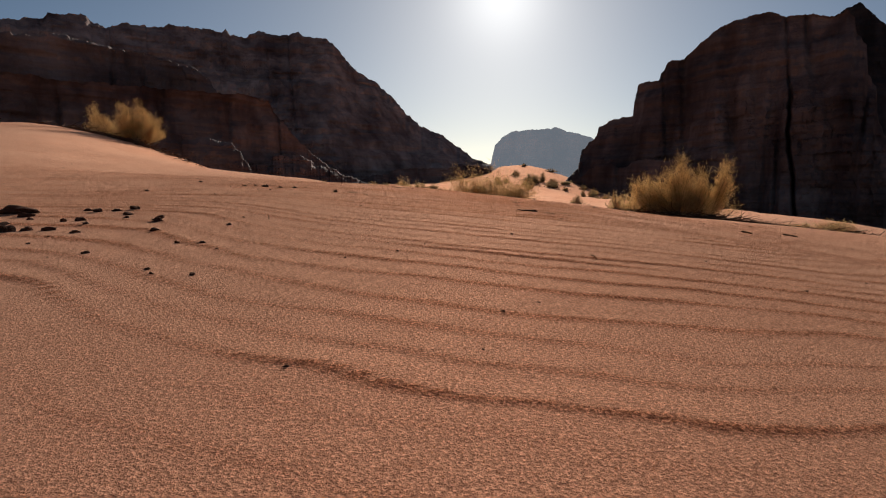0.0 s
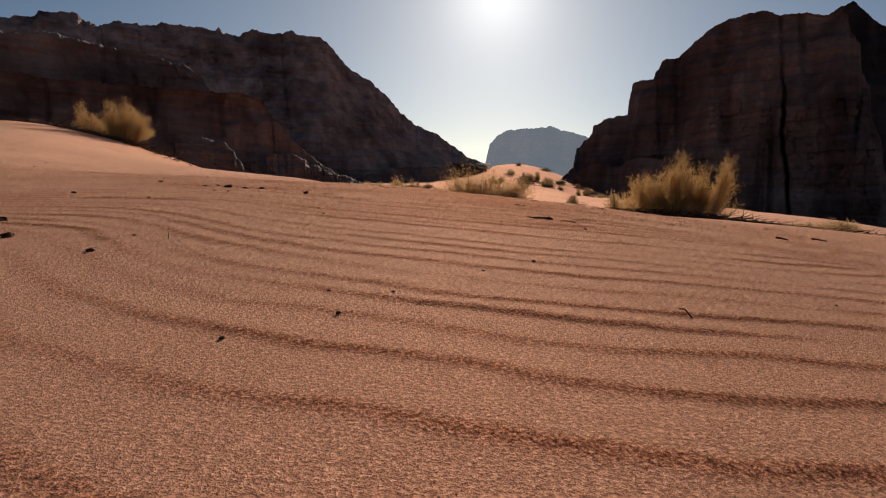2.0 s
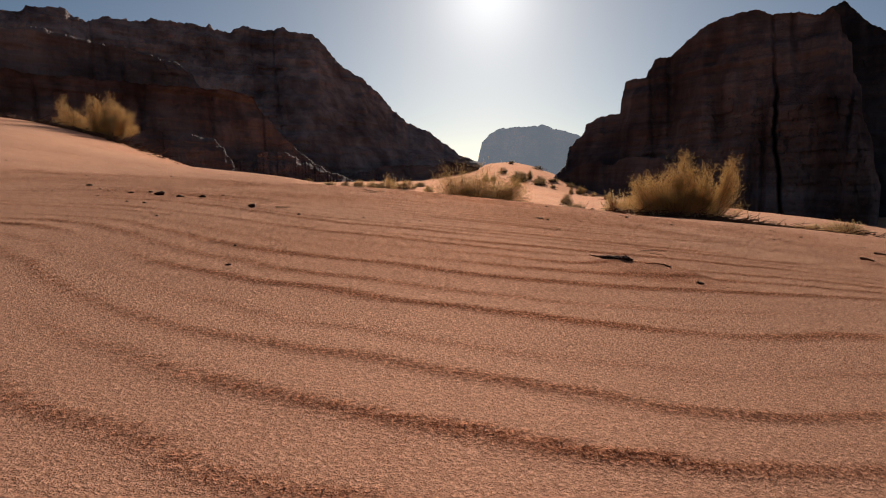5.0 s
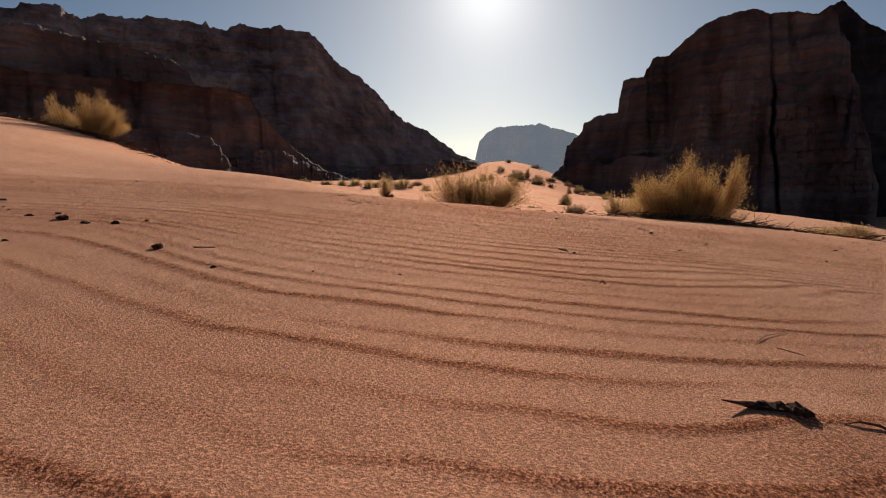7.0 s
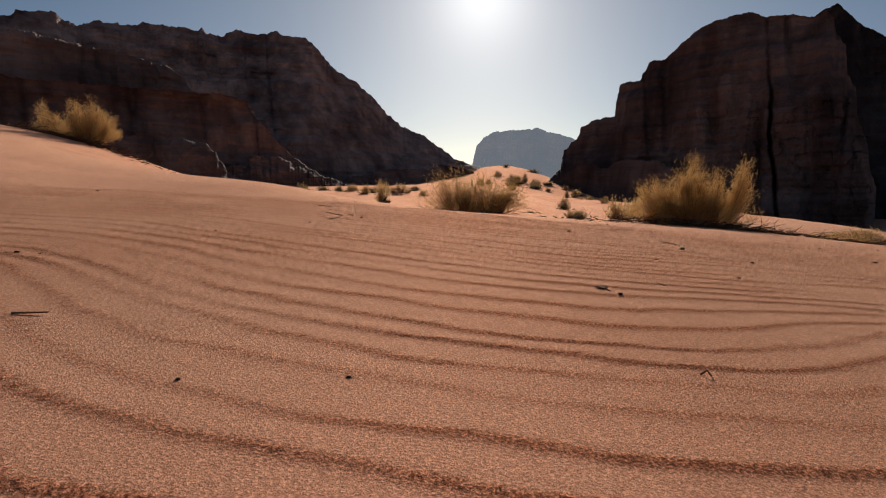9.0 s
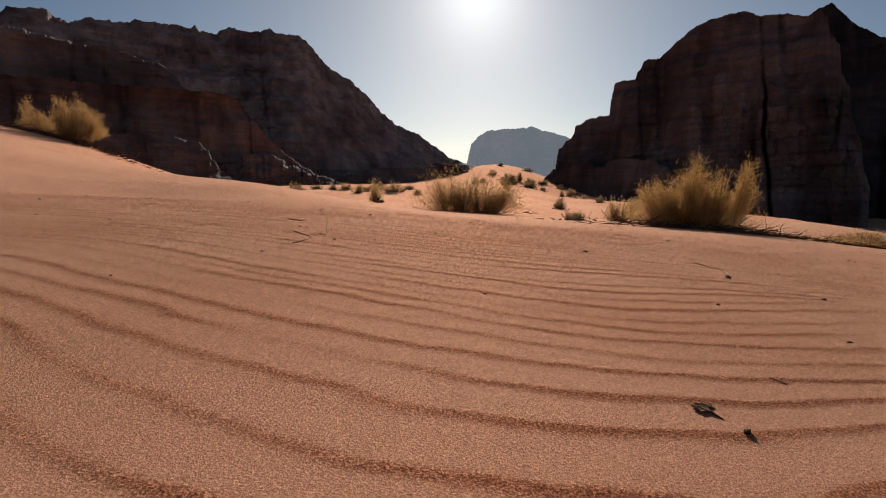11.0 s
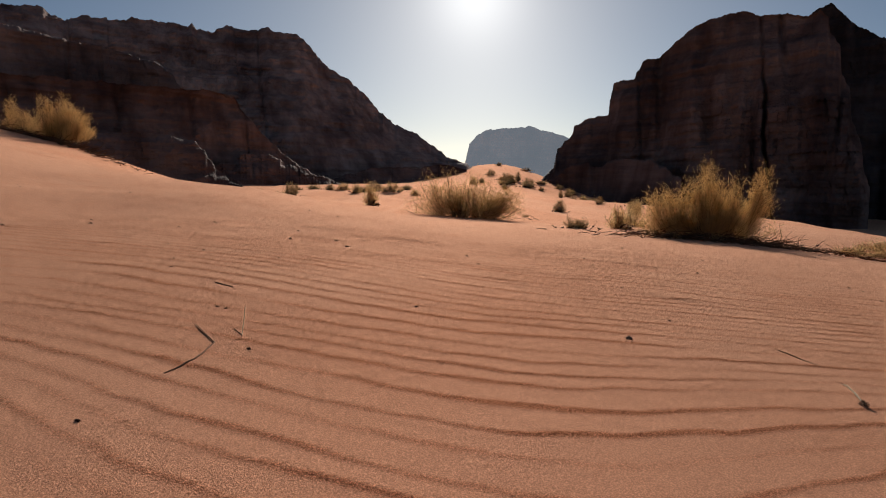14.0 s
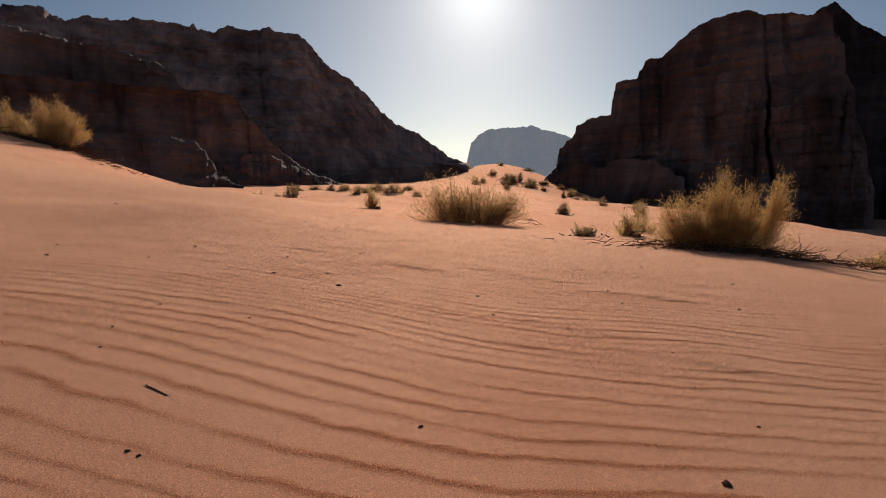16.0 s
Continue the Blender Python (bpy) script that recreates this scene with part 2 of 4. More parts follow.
# where the ripple crests cross the middle line of the dune, in metres ahead
CRESTS = [0.16, 0.235, 0.30, 0.358, 0.420, 0.478, 0.567, 0.671, 0.755, 0.828, 0.902, 0.959, 1.041, 1.119, 1.195, 1.268,
          1.340, 1.414, 1.505, 1.592, 1.687, 1.778, 1.870, 1.950, 2.036, 2.135, 2.210, 2.277, 2.365, 2.446, 2.512, 2.579,
          2.677, 2.79, 2.913, 3.024, 3.126, 3.234, 3.350, 3.440, 3.516, 3.613, 3.693, 3.781, 3.852, 3.957, 4.039, 4.150,
          4.267, 4.347, 4.424, 4.521, 4.648, 4.781, 4.900]
REST = np.random.default_rng(6)
LINES = np.array([-4.0 + 0.1 * i for i in range(41)] + CRESTS)
LINES = np.concatenate([LINES, LINES[-1] + np.cumsum(REST.uniform(0.085, 0.14, 130))])
UP = 0.25
STRONG = np.ones(len(LINES) + 1)
STRONG[:41 + 3] = 0.2
for k, strength in ((44, 1.4), (45, 0.5), (46, 0.8), (47, 1.1), (50, 1.2), (51, 1.2), (58, 1.3), (59, 1.3), (66, 1.2), (70, 1.2), (78, 0.6)):
    STRONG[k] = strength
# how the crests bend: slopes to either side of a few hinges across the dune, changing with the distance ahead
HINGES = [(0.15, 0.12), (-0.25, 0.15), (0.42, 0.12), (-0.6, 0.2), (0.85, 0.25)]
AHEAD = [0.35, 0.8, 1.3, 1.8, 2.3, 2.8, 3.3, 3.9, 4.6, 5.6]
SLOPES = [[-0.247, -0.274, -0.3, -0.233, -0.182, -0.137, -0.164, -0.186, -0.097, -0.172],
          [0.327, 0.251, 0.269, 0.29, 0.155, 0.313, 0.092, 0.088, 0.101, 0.084],
          [0.5, 0.56, 0.658, 0.593, 0.369, 0.291, 0.12, 0.226, -0.001, -0.041],
          [-0.065, -0.038, 0.012, 0.06, 0.19, 0.269, 0.373, 0.326, 0.147, 0.169],
          [-0.11, -0.126, -0.133, -0.073, -0.043, 0.007, -0.014, 0.004, 0.047, -0.032],
          [0.167, 0.189, 0.209, 0.14, 0.078, 0.018, 0.008, -0.01, 0.023, 0.141]]


SCARPS = [(-0.82, 8.6, 0.35, 0.022), (0.04, 7.9, 0.32, 0.03), (0.95, 7.85, 0.3, 0.022), (1.6, 7.3, 0.3, 0.024),
          (1.13, 5.6, 0.3, 0.014), (-1.6, 6.7, 0.4, 0.012), (-0.67, 12.5, 0.6, 0.05), (0.72, 6.0, 0.4, 0.012)]
LIPS = np.random.default_rng(15)
for _ in range(80):
    far = LIPS.uniform(5.4, 15.0)
    SCARPS.append((LIPS.uniform(-0.62, 0.5) * far, far, LIPS.uniform(0.06, 0.22) + 0.012 * far, LIPS.uniform(0.001, 0.0022) * far))



def crest_bend(x, y):
    """How far ahead of its place on the middle line a ripple crest lies at x."""
    # far out on the left the crests straighten
    edge = -(0.36 + 0.12 * np.clip(y, 0, 6))
    kept = edge + 0.5 * (x - edge + np.hypot(x - edge, 0.1))
    out, x = x - kept, kept
    bend = x * np.interp(y, AHEAD, SLOPES[0]) - 0.22 * out
    for (c, w), line in zip(HINGES, SLOPES[1:]):
        bend = bend + (np.hypot(x - c, w) - math.hypot(c, w)) * np.interp(y, AHEAD, line)
    return bend


def ripple_phase(x, y):
    """Which ripple a place lies on, how far along it from its foot, and how strong it is there."""
    line = y - crest_bend(x, y) + 0.004 * waves(x, y * 1.5, 4, 4.0) + 0.003 * waves(x, y, 9, 9.0)
    line = line + 0.05 * waves(x, y, 3, 0.6) * step(np.hypot(x, 0.7 * (y - 2)), 1.2, 3.5)
    phase = np.interp(line, LINES, np.arange(len(LINES))) + 0.75 * UP
    i = np.floor(phase)
    sway = 0.13 * vnoise(x * 4.5 + i * 7.3, i * 3.3, 42) + 0.06 * vnoise(x * 13.0 + i * 2.9, i * 1.7, 43)
    power = 0.88 + 0.8 * vnoise(x * 3.0 + i * 3.7, i * 5.31, 40) + 0.3 * vnoise(x * 8.0 + i * 1.9, i * 2.17, 41)
    return np.clip(phase - i + sway, 0, 1), np.clip(power, 0.06, 1.5) * STRONG[i.astype(int)]


def coarse_and_shade(x, y):
    """Coarse grains gather along the ripple crests; the lee band also carries painted shade."""
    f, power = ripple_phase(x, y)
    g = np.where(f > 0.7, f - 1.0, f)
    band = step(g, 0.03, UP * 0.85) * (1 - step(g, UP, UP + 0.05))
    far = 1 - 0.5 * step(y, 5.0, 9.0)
    # the bell also paints the shaded front of the mound by the bark
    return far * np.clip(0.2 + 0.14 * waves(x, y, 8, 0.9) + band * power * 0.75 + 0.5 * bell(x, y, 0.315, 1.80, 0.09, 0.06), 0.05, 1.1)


def scarp(x, y, cx, cy, half, h):
    """A short low lip of sand, steep towards the start of the walk."""
    d = y - cy + 0.1 * (x - cx) + 0.06 * np.sin((x - cx) * 9)
    return h * np.exp(-((x - cx) / half) ** 2) * np.where(d < 0, step(d, -0.07, 0.0), 1 - step(d, 0, 0.8))


def ripples(x, y):
    f, power = ripple_phase(x, y)
    shape = np.where(f < UP, (f / UP) ** 2.0, 1 - step(f, UP, 1.0) * 0.6 - 0.4 * (f - UP) / (1 - UP))
    z = 0.0017 * (1 + 0.9 * step(y, 4.3, 7.5)) * power * shape * (1 - step(np.hypot(x, y), 10, 16))
    brow = 1.862 - 0.9 * np.clip(x - 0.325, 0, 0.2) + 0.012 * np.sin(40 * x) - 0.25 * np.clip(0.26 - x, 0, 0.1)
    heap = step(x, 0.2, 0.28) * (1 - step(x, 0.35, 0.41))
    z = z + 0.0085 * heap * np.where(y < brow, np.clip((y - brow + 0.1) / 0.1, 0, 1) ** 1.3, 1 - step(y, brow, brow + 0.16))
    for cx, cy, half, h in SCARPS:
        z = z + 0.55 * scarp(x, y, cx, cy, half, h)
    return z


def ground_height(x, y):
    return land(x, y) + ripples(x, y)


def spread(first, flat, growth, reach):
    out, d, v = [0.0], first, 0.0
    while v < reach:
        v += d
        out.append(v)
        if v > flat:
            d *= growth
    return np.array(out)


def build_ground():
    side = spread(0.017, 0.8, 1.045, 3500.0)
    xs = np.concatenate([-side[:0:-1], side]) + 0.03
    ahead = spread(0.0056, 3.4, 1.003, 9.0)
    ahead = np.concatenate([ahead, ahead[-1] + spread(0.03, 0.0, 1.035, 3500.0)[1:]])
    back = spread(0.03, 0.3, 1.25, 3500.0)
    ys = np.concatenate([-back[:0:-1], ahead]) + 0.15
    gx, gy = np.meshgrid(xs, ys)
    gz = ground_height(gx, gy)
    nx, ny = len(xs), len(ys)
    co = np.stack([gx, gy, gz], -1).reshape(-1, 3)
    i = np.arange(nx * ny).reshape(ny, nx)
    quads = np.stack([i[:-1, :-1], i[:-1, 1:], i[1:, 1:], i[1:, :-1]], -1).reshape(-1, 4)
    me = grid_mesh("ground", co, quads)
    me.materials.append(SAND)
    # drives grain relief and the shade painted into the sand colour
    me.attributes.new("coarse", "FLOAT", "POINT").data.foreach_set("value", coarse_and_shade(gx, gy).astype(np.float32).ravel())
    ob = new("ground", me)
    tagged(ob, "wind-rippled orange-red desert sand on a gentle dune", "sand", kind="structure")


def grid_mesh(name, co, quads):
    me = bpy.data.meshes.new(name)
    me.vertices.add(len(co))
    me.vertices.foreach_set("co", co.astype(np.float32).ravel())
    me.loops.add(quads.size)
    me.loops.foreach_set("vertex_index", quads.astype(np.int32).ravel())
    me.polygons.add(len(quads))
    me.polygons.foreach_set("loop_start", np.arange(0, quads.size, 4, dtype=np.int32))
    me.polygons.foreach_set("use_smooth", np.ones(len(quads), dtype=bool))
    me.update()
    me.validate()
    return me


build_ground()


# ---- cliffs ----
def hashed(x, y, seed):
    """One value for each cell, -1 to 1: blocks with sharp sides."""
    v = np.sin(np.floor(x) * 127.1 + np.floor(y) * 311.7 + seed * 74.7) * 43758.5453
    return (v - np.floor(v)) * 2 - 1


def fbm(x, y, seed, octaves=4):
    out, amp = 0, 1.0
    for k in range(octaves):
        out = out + amp * vnoise(x * 2 ** k, y * 2 ** k, seed + k * 13)
        amp *= 0.5
    return out


def cliff(name, label, outline, distance, setback, slope, ledge, crack, rough, seed, columns, rows, clefts=(), mat=None, drop=4.0):
    """A rock mass: its skyline as (bearing, height angle) in degrees, the distance of its foot along the bearing,
    how far its top lies behind its foot, and the size of its ledges, cracks and roughness in metres."""
    az = np.array([p[0] for p in outline])
    el = np.array([p[1] for p in outline])
    u = np.linspace(az[0], az[-1], columns)
    dist = np.interp(u, *zip(*distance))
    back = np.interp(u, *zip(*setback))
    top_el = np.interp(u, az, el)
    arc = radians(1) * dist.mean() * u
    top = 0.12 + np.tan(np.radians(top_el)) * (dist + back)
    along = radians(1) * 150 * u
    size = dist.mean() / 150
    if mat is not ROCK_FAR:
        tread = 1.9
        stair = top / tread + 0.4 * vnoise(along / 11.0, along * 0, seed + 17)
        lap = stair - np.floor(stair)
        top = top + (0.35 + 0.3 * vnoise(along / 7.0, along * 0, seed + 18)) * tread * (step(lap, 0.25, 0.75) - lap)
    top = top + 0.36 * ledge * (0.5 * hashed(along / 6.1, along * 0, seed + 5) + 0.7 * vnoise(along * 0.35, along * 0, seed + 7)
                               + 0.4 * vnoise(along * 1.1, along * 0, seed + 6) + 0.3 * vnoise(along * 2.7, along * 0, seed + 19)) * size ** 0.6
    foot_x, foot_y = dist * np.sin(np.radians(u)), dist * np.cos(np.radians(u))
    foot = land(foot_x, foot_y) - drop
    top = np.maximum(top, foot + 1.0)
    v = np.linspace(0, 1, rows)[:, None]
    z = foot + (top - foot) * v
    run = back * v ** slope
    A = np.broadcast_to(arc, z.shape)
    # massive walls, hollowed and bulging, with level beds that stand proud or weather back, split by upright joints
    lay = z + 0.6 * fbm(A * 0.02, z * 0.05, seed + 15, 2) + 0.2 * vnoise(A * 0.2, z * 0.3, seed + 14)
    d = crack * 2.3 * fbm(A * 0.032, z * 0.036, seed + 8, 3)
    d = d + crack * 0.7 * vnoise(A * 0.13 + 0.4 * vnoise(z * 0.08, A * 0.02, seed + 25), z * 0.016, seed + 24)
    d = d + ledge * 0.5 * np.tanh(4 * vnoise(lay * 0.31, A * 0.014, seed + 1))
    d = d + ledge * 0.22 * np.tanh(3 * vnoise(lay * 1.05, A * 0.035, seed + 2)) + ledge * 0.12 * vnoise(lay * 2.9, A * 0.09, seed + 9)
    wob = A + 1.2 * fbm(A * 0.15, z * 0.2, seed + 16, 3)
    broken = step(vnoise(A * 0.06, z * 0.08, seed + 12), -0.1, 0.5)
    d = d + broken * rough * (0.4 * hashed(wob / 5.3 + 0.37 * np.floor(lay / 2.9), lay / 2.9, seed + 10)
                              + 0.25 * hashed(wob / 2.1 + 0.41 * np.floor(lay / 1.2), lay / 1.2, seed + 11))
    joint = vnoise(A * 0.085, z * 0.006, seed + 3) + 0.4 * vnoise(A * 0.3, z * 0.02, seed + 16)
    d = d - crack * 0.7 * np.exp(-(joint / 0.07) ** 2)
    d = d + rough * 0.55 * fbm(A * 0.3, z * 0.38, seed + 4, 5)
    for c_az, lean, width, depth in clefts:
        mid = c_az + lean * (1 - v) + 0.16 * vnoise(z * 0.11, z * 0 + c_az, seed + 21) + 0.08 * vnoise(z * 0.6, z * 0 + c_az, seed + 22)
        d = d - (0.55 + 0.45 * vnoise(z * 0.08, z * 0 + c_az, seed + 23)) * depth * np.exp(-((u - mid) / width) ** 2)
    edge = np.sin(np.pi * np.clip(v, 0, 1)) ** 0.25
    r = dist + run - d * (0.6 + 0.4 * edge)
    sx, cx = np.sin(np.radians(u)), np.cos(np.radians(u))
    face = np.stack([r * sx, r * cx, z], -1)
    depths = np.array([3.0, 12.0, 35.0])[:, None]
    falls = np.array([0.3, 3.0, 0.0])[:, None]
    zc = top - falls
    zc[2] = foot
    rc = r[-1] + depths
    cap = np.stack([rc * sx, rc * cx, zc], -1)
    co = np.concatenate([face, cap], 0)
    n, m = co.shape[:2]
    i = np.arange(n * m).reshape(n, m)
    quads = np.stack([i[:-1, :-1], i[:-1, 1:], i[1:, 1:], i[1:, :-1]], -1).reshape(-1, 4)
    me = grid_mesh(name, co.reshape(-1, 3), quads)
    me.materials.append(mat or ROCK)
    me.polygons.foreach_set("use_smooth", np.zeros(len(quads), dtype=bool))
    return tagged(new(name, me), label, "mountain" if mat is ROCK_FAR else "cliff", kind="structure")


cliff("cliff_back", "dark layered sandstone ridge in shade with ledges",
      [(-43.4, 10.1), (-37.6, 12.2), (-35.6, 12.3), (-33.4, 12.7), (-31.9, 13.25), (-30.2, 13.4), (-29.5, 12.9),
       (-28.6, 12.6), (-28.4, 12.8), (-27.4, 13.1), (-25.5, 13.05), (-23.8, 13.4), (-20.7, 13.3), (-19.7, 13.0),
       (-19.4, 13.4), (-19.0, 12.9), (-17.9, 12.9), (-16.7, 13.45), (-13.1, 13.3), (-10.6, 13.0), (-9.4, 11.9),
       (-8.0, 10.5), (-6.2, 9.5), (-4.7, 8.2), (-3.4, 6.65), (-2.1, 5.75), (-0.4, 5.05), (0.9, 4.05), (2.5, 2.95),
       (4.5, 2.1), (7.3, 0.6)],
      [(-44, 170), (-10, 185), (8, 215)], [(-44, 40), (-15, 50), (0, 30), (8, 8)], 1.4, 1.7, 1.1, 1.6, 11, 660, 120, mat=ROCK_GLARE)
cliff("cliff_upper_tier", "dark red sandstone wall with a ledge on top",
      [(-43.4, 10.0), (-35.7, 11.2), (-31.3, 11.4), (-28.8, 11.1), (-26.1, 10.85), (-22.2, 10.0), (-20.9, 9.3),
       (-20.0, 7.6), (-18.5, 6.5), (-17.0, 5.0)],
      [(-44, 122), (-20, 136), (-16, 140)], [(-44, 8), (-20, 8), (-16, 8)], 1.2, 1.2, 1.4, 1.3, 23, 440, 100, mat=ROCK_SHADED)
cliff("cliff_buttress", "reddish sandstone buttress with stepped ledges",
      [(-43.4, 8.2), (-35.0, 8.6), (-28.0, 8.3), (-24.0, 8.3), (-21.5, 8.2), (-19.4, 8.15), (-17.5, 8.0), (-16.0, 7.6), (-15.4, 6.4),
       (-13.8, 4.6), (-12.4, 3.2), (-11.1, 2.0), (-9.5, 1.1), (-7.4, 0.4), (-4.5, -0.6)],
      [(-44, 108), (-20, 121), (-4, 150)], [(-44, 6), (-20, 5), (-14, 4), (-4, 4)], 1.3, 1.1, 1.5, 1.3, 29, 440, 100)
cliff("cliff_shelf", "low weathered sandstone shelf at the foot of a cliff",
      [(-36.0, 4.0), (-28.5, 4.2), (-24.9, 4.5), (-22.0, 4.3), (-19.4, 3.9), (-18.8, 3.3), (-18.0, 2.0), (-17.2, 0.9), (-15.5, 0.0)],
      [(-36, 95), (-17, 106)], [(-36, 4), (-17, 5)], 1.2, 0.9, 1.0, 1.6, 37, 320, 80, mat=ROCK_SHADED)
cliff("cliff_toe", "weathered sandstone slabs sloping down to the sand",
      [(-19.0, 0.6), (-17.8, 1.9), (-16.2, 2.3), (-14.9, 2.9), (-13.6, 2.6), (-12.4, 2.3), (-11.0, 1.6), (-9.8, 0.95), (-8.4, 0.5), (-7.2, -0.2)],
      [(-19, 112), (-7, 128)], [(-19, 9), (-12, 14), (-7, 12)], 1.0, 1.5, 0.8, 1.8, 41, 380, 100)
cliff("cliff_foot_ledge", "level sandstone ledges where the ridge meets the sand",
      [(-9.0, 0.5), (-6.5, 1.0), (-4.2, 1.5), (-2.0, 1.6), (0.4, 1.55), (2.0, 1.9), (3.6, 1.7), (4.8, 1.2), (5.5, 0.9)],
      [(-9, 165), (6, 195)], [(-9, 10), (6, 8)], 1.0, 1.0, 0.8, 0.8, 43, 260, 50)
cliff("cliff_right", "towering dark sandstone wall with deep vertical clefts",
      [(10.9, 0.0), (12.6, 1.6), (12.9, 3.2), (14.2, 4.6), (14.4, 5.5), (15.8, 6.1), (17.3, 6.3), (17.4, 7.5),
       (17.7, 9.1), (19.35, 9.2), (19.65, 10.0), (20.2, 10.8), (21.1, 10.95), (22.7, 12.3), (23.9, 13.1), (25.6, 13.65),
       (27.7, 14.1), (28.7, 13.7), (30.9, 13.5), (32.3, 13.15), (33.1, 13.5), (33.6, 12.9), (33.8, 11.7), (34.5, 10.6), (34.7, 8.6), (35.3, 7.4), (35.5, 5.2), (36.3, 3.2), (36.5, 1.4), (37.0, 0.0)],
      [(10, 172), (16, 158), (24, 134), (32, 124), (37, 128)], [(10, 3), (20, 7), (28, 14), (37, 12)], 2.2,
      0.9, 2.5, 1.3, 51, 640, 150, clefts=[(28.9, 1.5, 0.12, 6.0), (24.6, 1.6, 0.6, 3.5), (21.5, 0.5, 0.35, 3.0), (26.6, 1.2, 0.5, 2.0), (31.6, 0.5, 0.7, 2.0)],
      mat=ROCK_SHADED)
cliff("cliff_far_right", "sandstone wall set back, deep shade in its near-black colour",
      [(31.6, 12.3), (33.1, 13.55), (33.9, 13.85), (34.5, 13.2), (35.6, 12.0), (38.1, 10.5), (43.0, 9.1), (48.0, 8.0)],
      [(31, 168), (48, 150)], [(31, 10), (48, 12)], 1.8, 1.0, 2.0, 1.2, 71, 260, 110, mat=ROCK_DEEP_SHADE)
cliff("cliff_right_toe", "rounded sandstone blocks at the foot of a wall",
      [(13.0, 0.9), (14.2, 1.9), (15.6, 2.1), (16.6, 1.5), (17.4, 2.1), (19.0, 2.4), (20.8, 2.3), (22.0, 1.6), (23.5, 0.6)],
      [(13, 155), (24, 126)], [(13, 3), (24, 4)], 1.6, 0.8, 1.2, 0.6, 57, 160, 40, mat=ROCK_SHADED)
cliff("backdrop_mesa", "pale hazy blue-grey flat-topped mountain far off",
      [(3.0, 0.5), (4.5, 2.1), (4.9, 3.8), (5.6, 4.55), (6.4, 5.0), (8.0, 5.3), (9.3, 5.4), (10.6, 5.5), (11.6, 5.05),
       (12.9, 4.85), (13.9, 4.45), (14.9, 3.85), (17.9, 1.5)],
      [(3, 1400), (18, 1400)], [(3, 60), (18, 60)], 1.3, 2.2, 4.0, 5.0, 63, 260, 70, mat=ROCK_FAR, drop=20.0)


# ---- shrubs ----
def part(name, co, quads, mat, parent, label=""):
    me = grid_mesh(name, co, quads)
    me.materials.append(mat)
    ob = new(name, me)
    ob.parent = parent
    if label:
        tagged(ob, label)
    return ob


def tubes(lines):
    """Three-sided tapered tubes: each line is (points, radius at the root, radius at the tip)."""
    cos, quads, n = [], [], 0
    for pts, r0, r1 in lines:
        pts = np.asarray(pts)
        k = len(pts)
        t = np.gradient(pts, axis=0)
        t /= np.linalg.norm(t, axis=1, keepdims=True) + 1e-9
        side = np.cross(t, (0.31, 0.83, 0.47))
        side /= np.linalg.norm(side, axis=1, keepdims=True) + 1e-9
        up = np.cross(t, side)
        rad = np.linspace(r0, r1, k)[:, None]
        ring = np.stack([pts + rad * (side * math.cos(a) + up * math.sin(a)) for a in (0, 2.094, 4.189)], 1)
        cos.append(ring.reshape(-1, 3))
        i = n + np.arange(k * 3).reshape(k, 3)
        j = np.roll(i, -1, axis=1)
        quads.append(np.stack([i[:-1], j[:-1], j[1:], i[1:]], -1).reshape(-1, 4))
        n += k * 3
    return np.concatenate(cos), np.concatenate(quads)


def stroke(rng, start, way, length, bend, k, rise=0.04):
    pts, p = [np.array(start)], np.array(start, float)
    way = np.array(way, float)
    for _ in range(k - 1):
        way = way + rng.normal(0, bend, 3) + (0, 0, rise)
        way /= np.linalg.norm(way)
        p = p + way * length / (k - 1)
        pts.append(p)
    return np.array(pts)


def wisp_tubes(rng, q, way, height, twig, joints=2):
    """Many short, curved, tapered three-sided twigs at once."""
    m = len(q)
    length = height * rng.uniform(0.03, 0.09, m)[:, None] / joints
    pts = [q]
    for _ in range(joints):
        way = way + rng.normal(0, 0.4, (m, 3)) + (0, 0, 0.03)
        way /= np.linalg.norm(way, axis=1, keepdims=True)
        pts.append(pts[-1] + way * length)
    side = np.cross(way, (0.31, 0.83, 0.47))
    side /= np.linalg.norm(side, axis=1, keepdims=True) + 1e-9
    up = np.cross(way, side)
    rad = twig * rng.uniform(0.6, 1.0, m)[:, None]
    co = np.stack([np.stack([p + rad * (1 - 0.8 / joints * j) * (side * math.cos(a) + up * math.sin(a)) for a in (0, 2.094, 4.189)], 1)
                   for j, p in enumerate(pts)], 1)
    i = np.arange(m * (joints + 1) * 3).reshape(m, joints + 1, 3)
    j = np.roll(i, -1, axis=2)
    quads = np.stack([i[:, :-1], j[:, :-1], j[:, 1:], i[:, 1:]], -1)
    return co.reshape(-1, 3), quads.reshape(-1, 4)


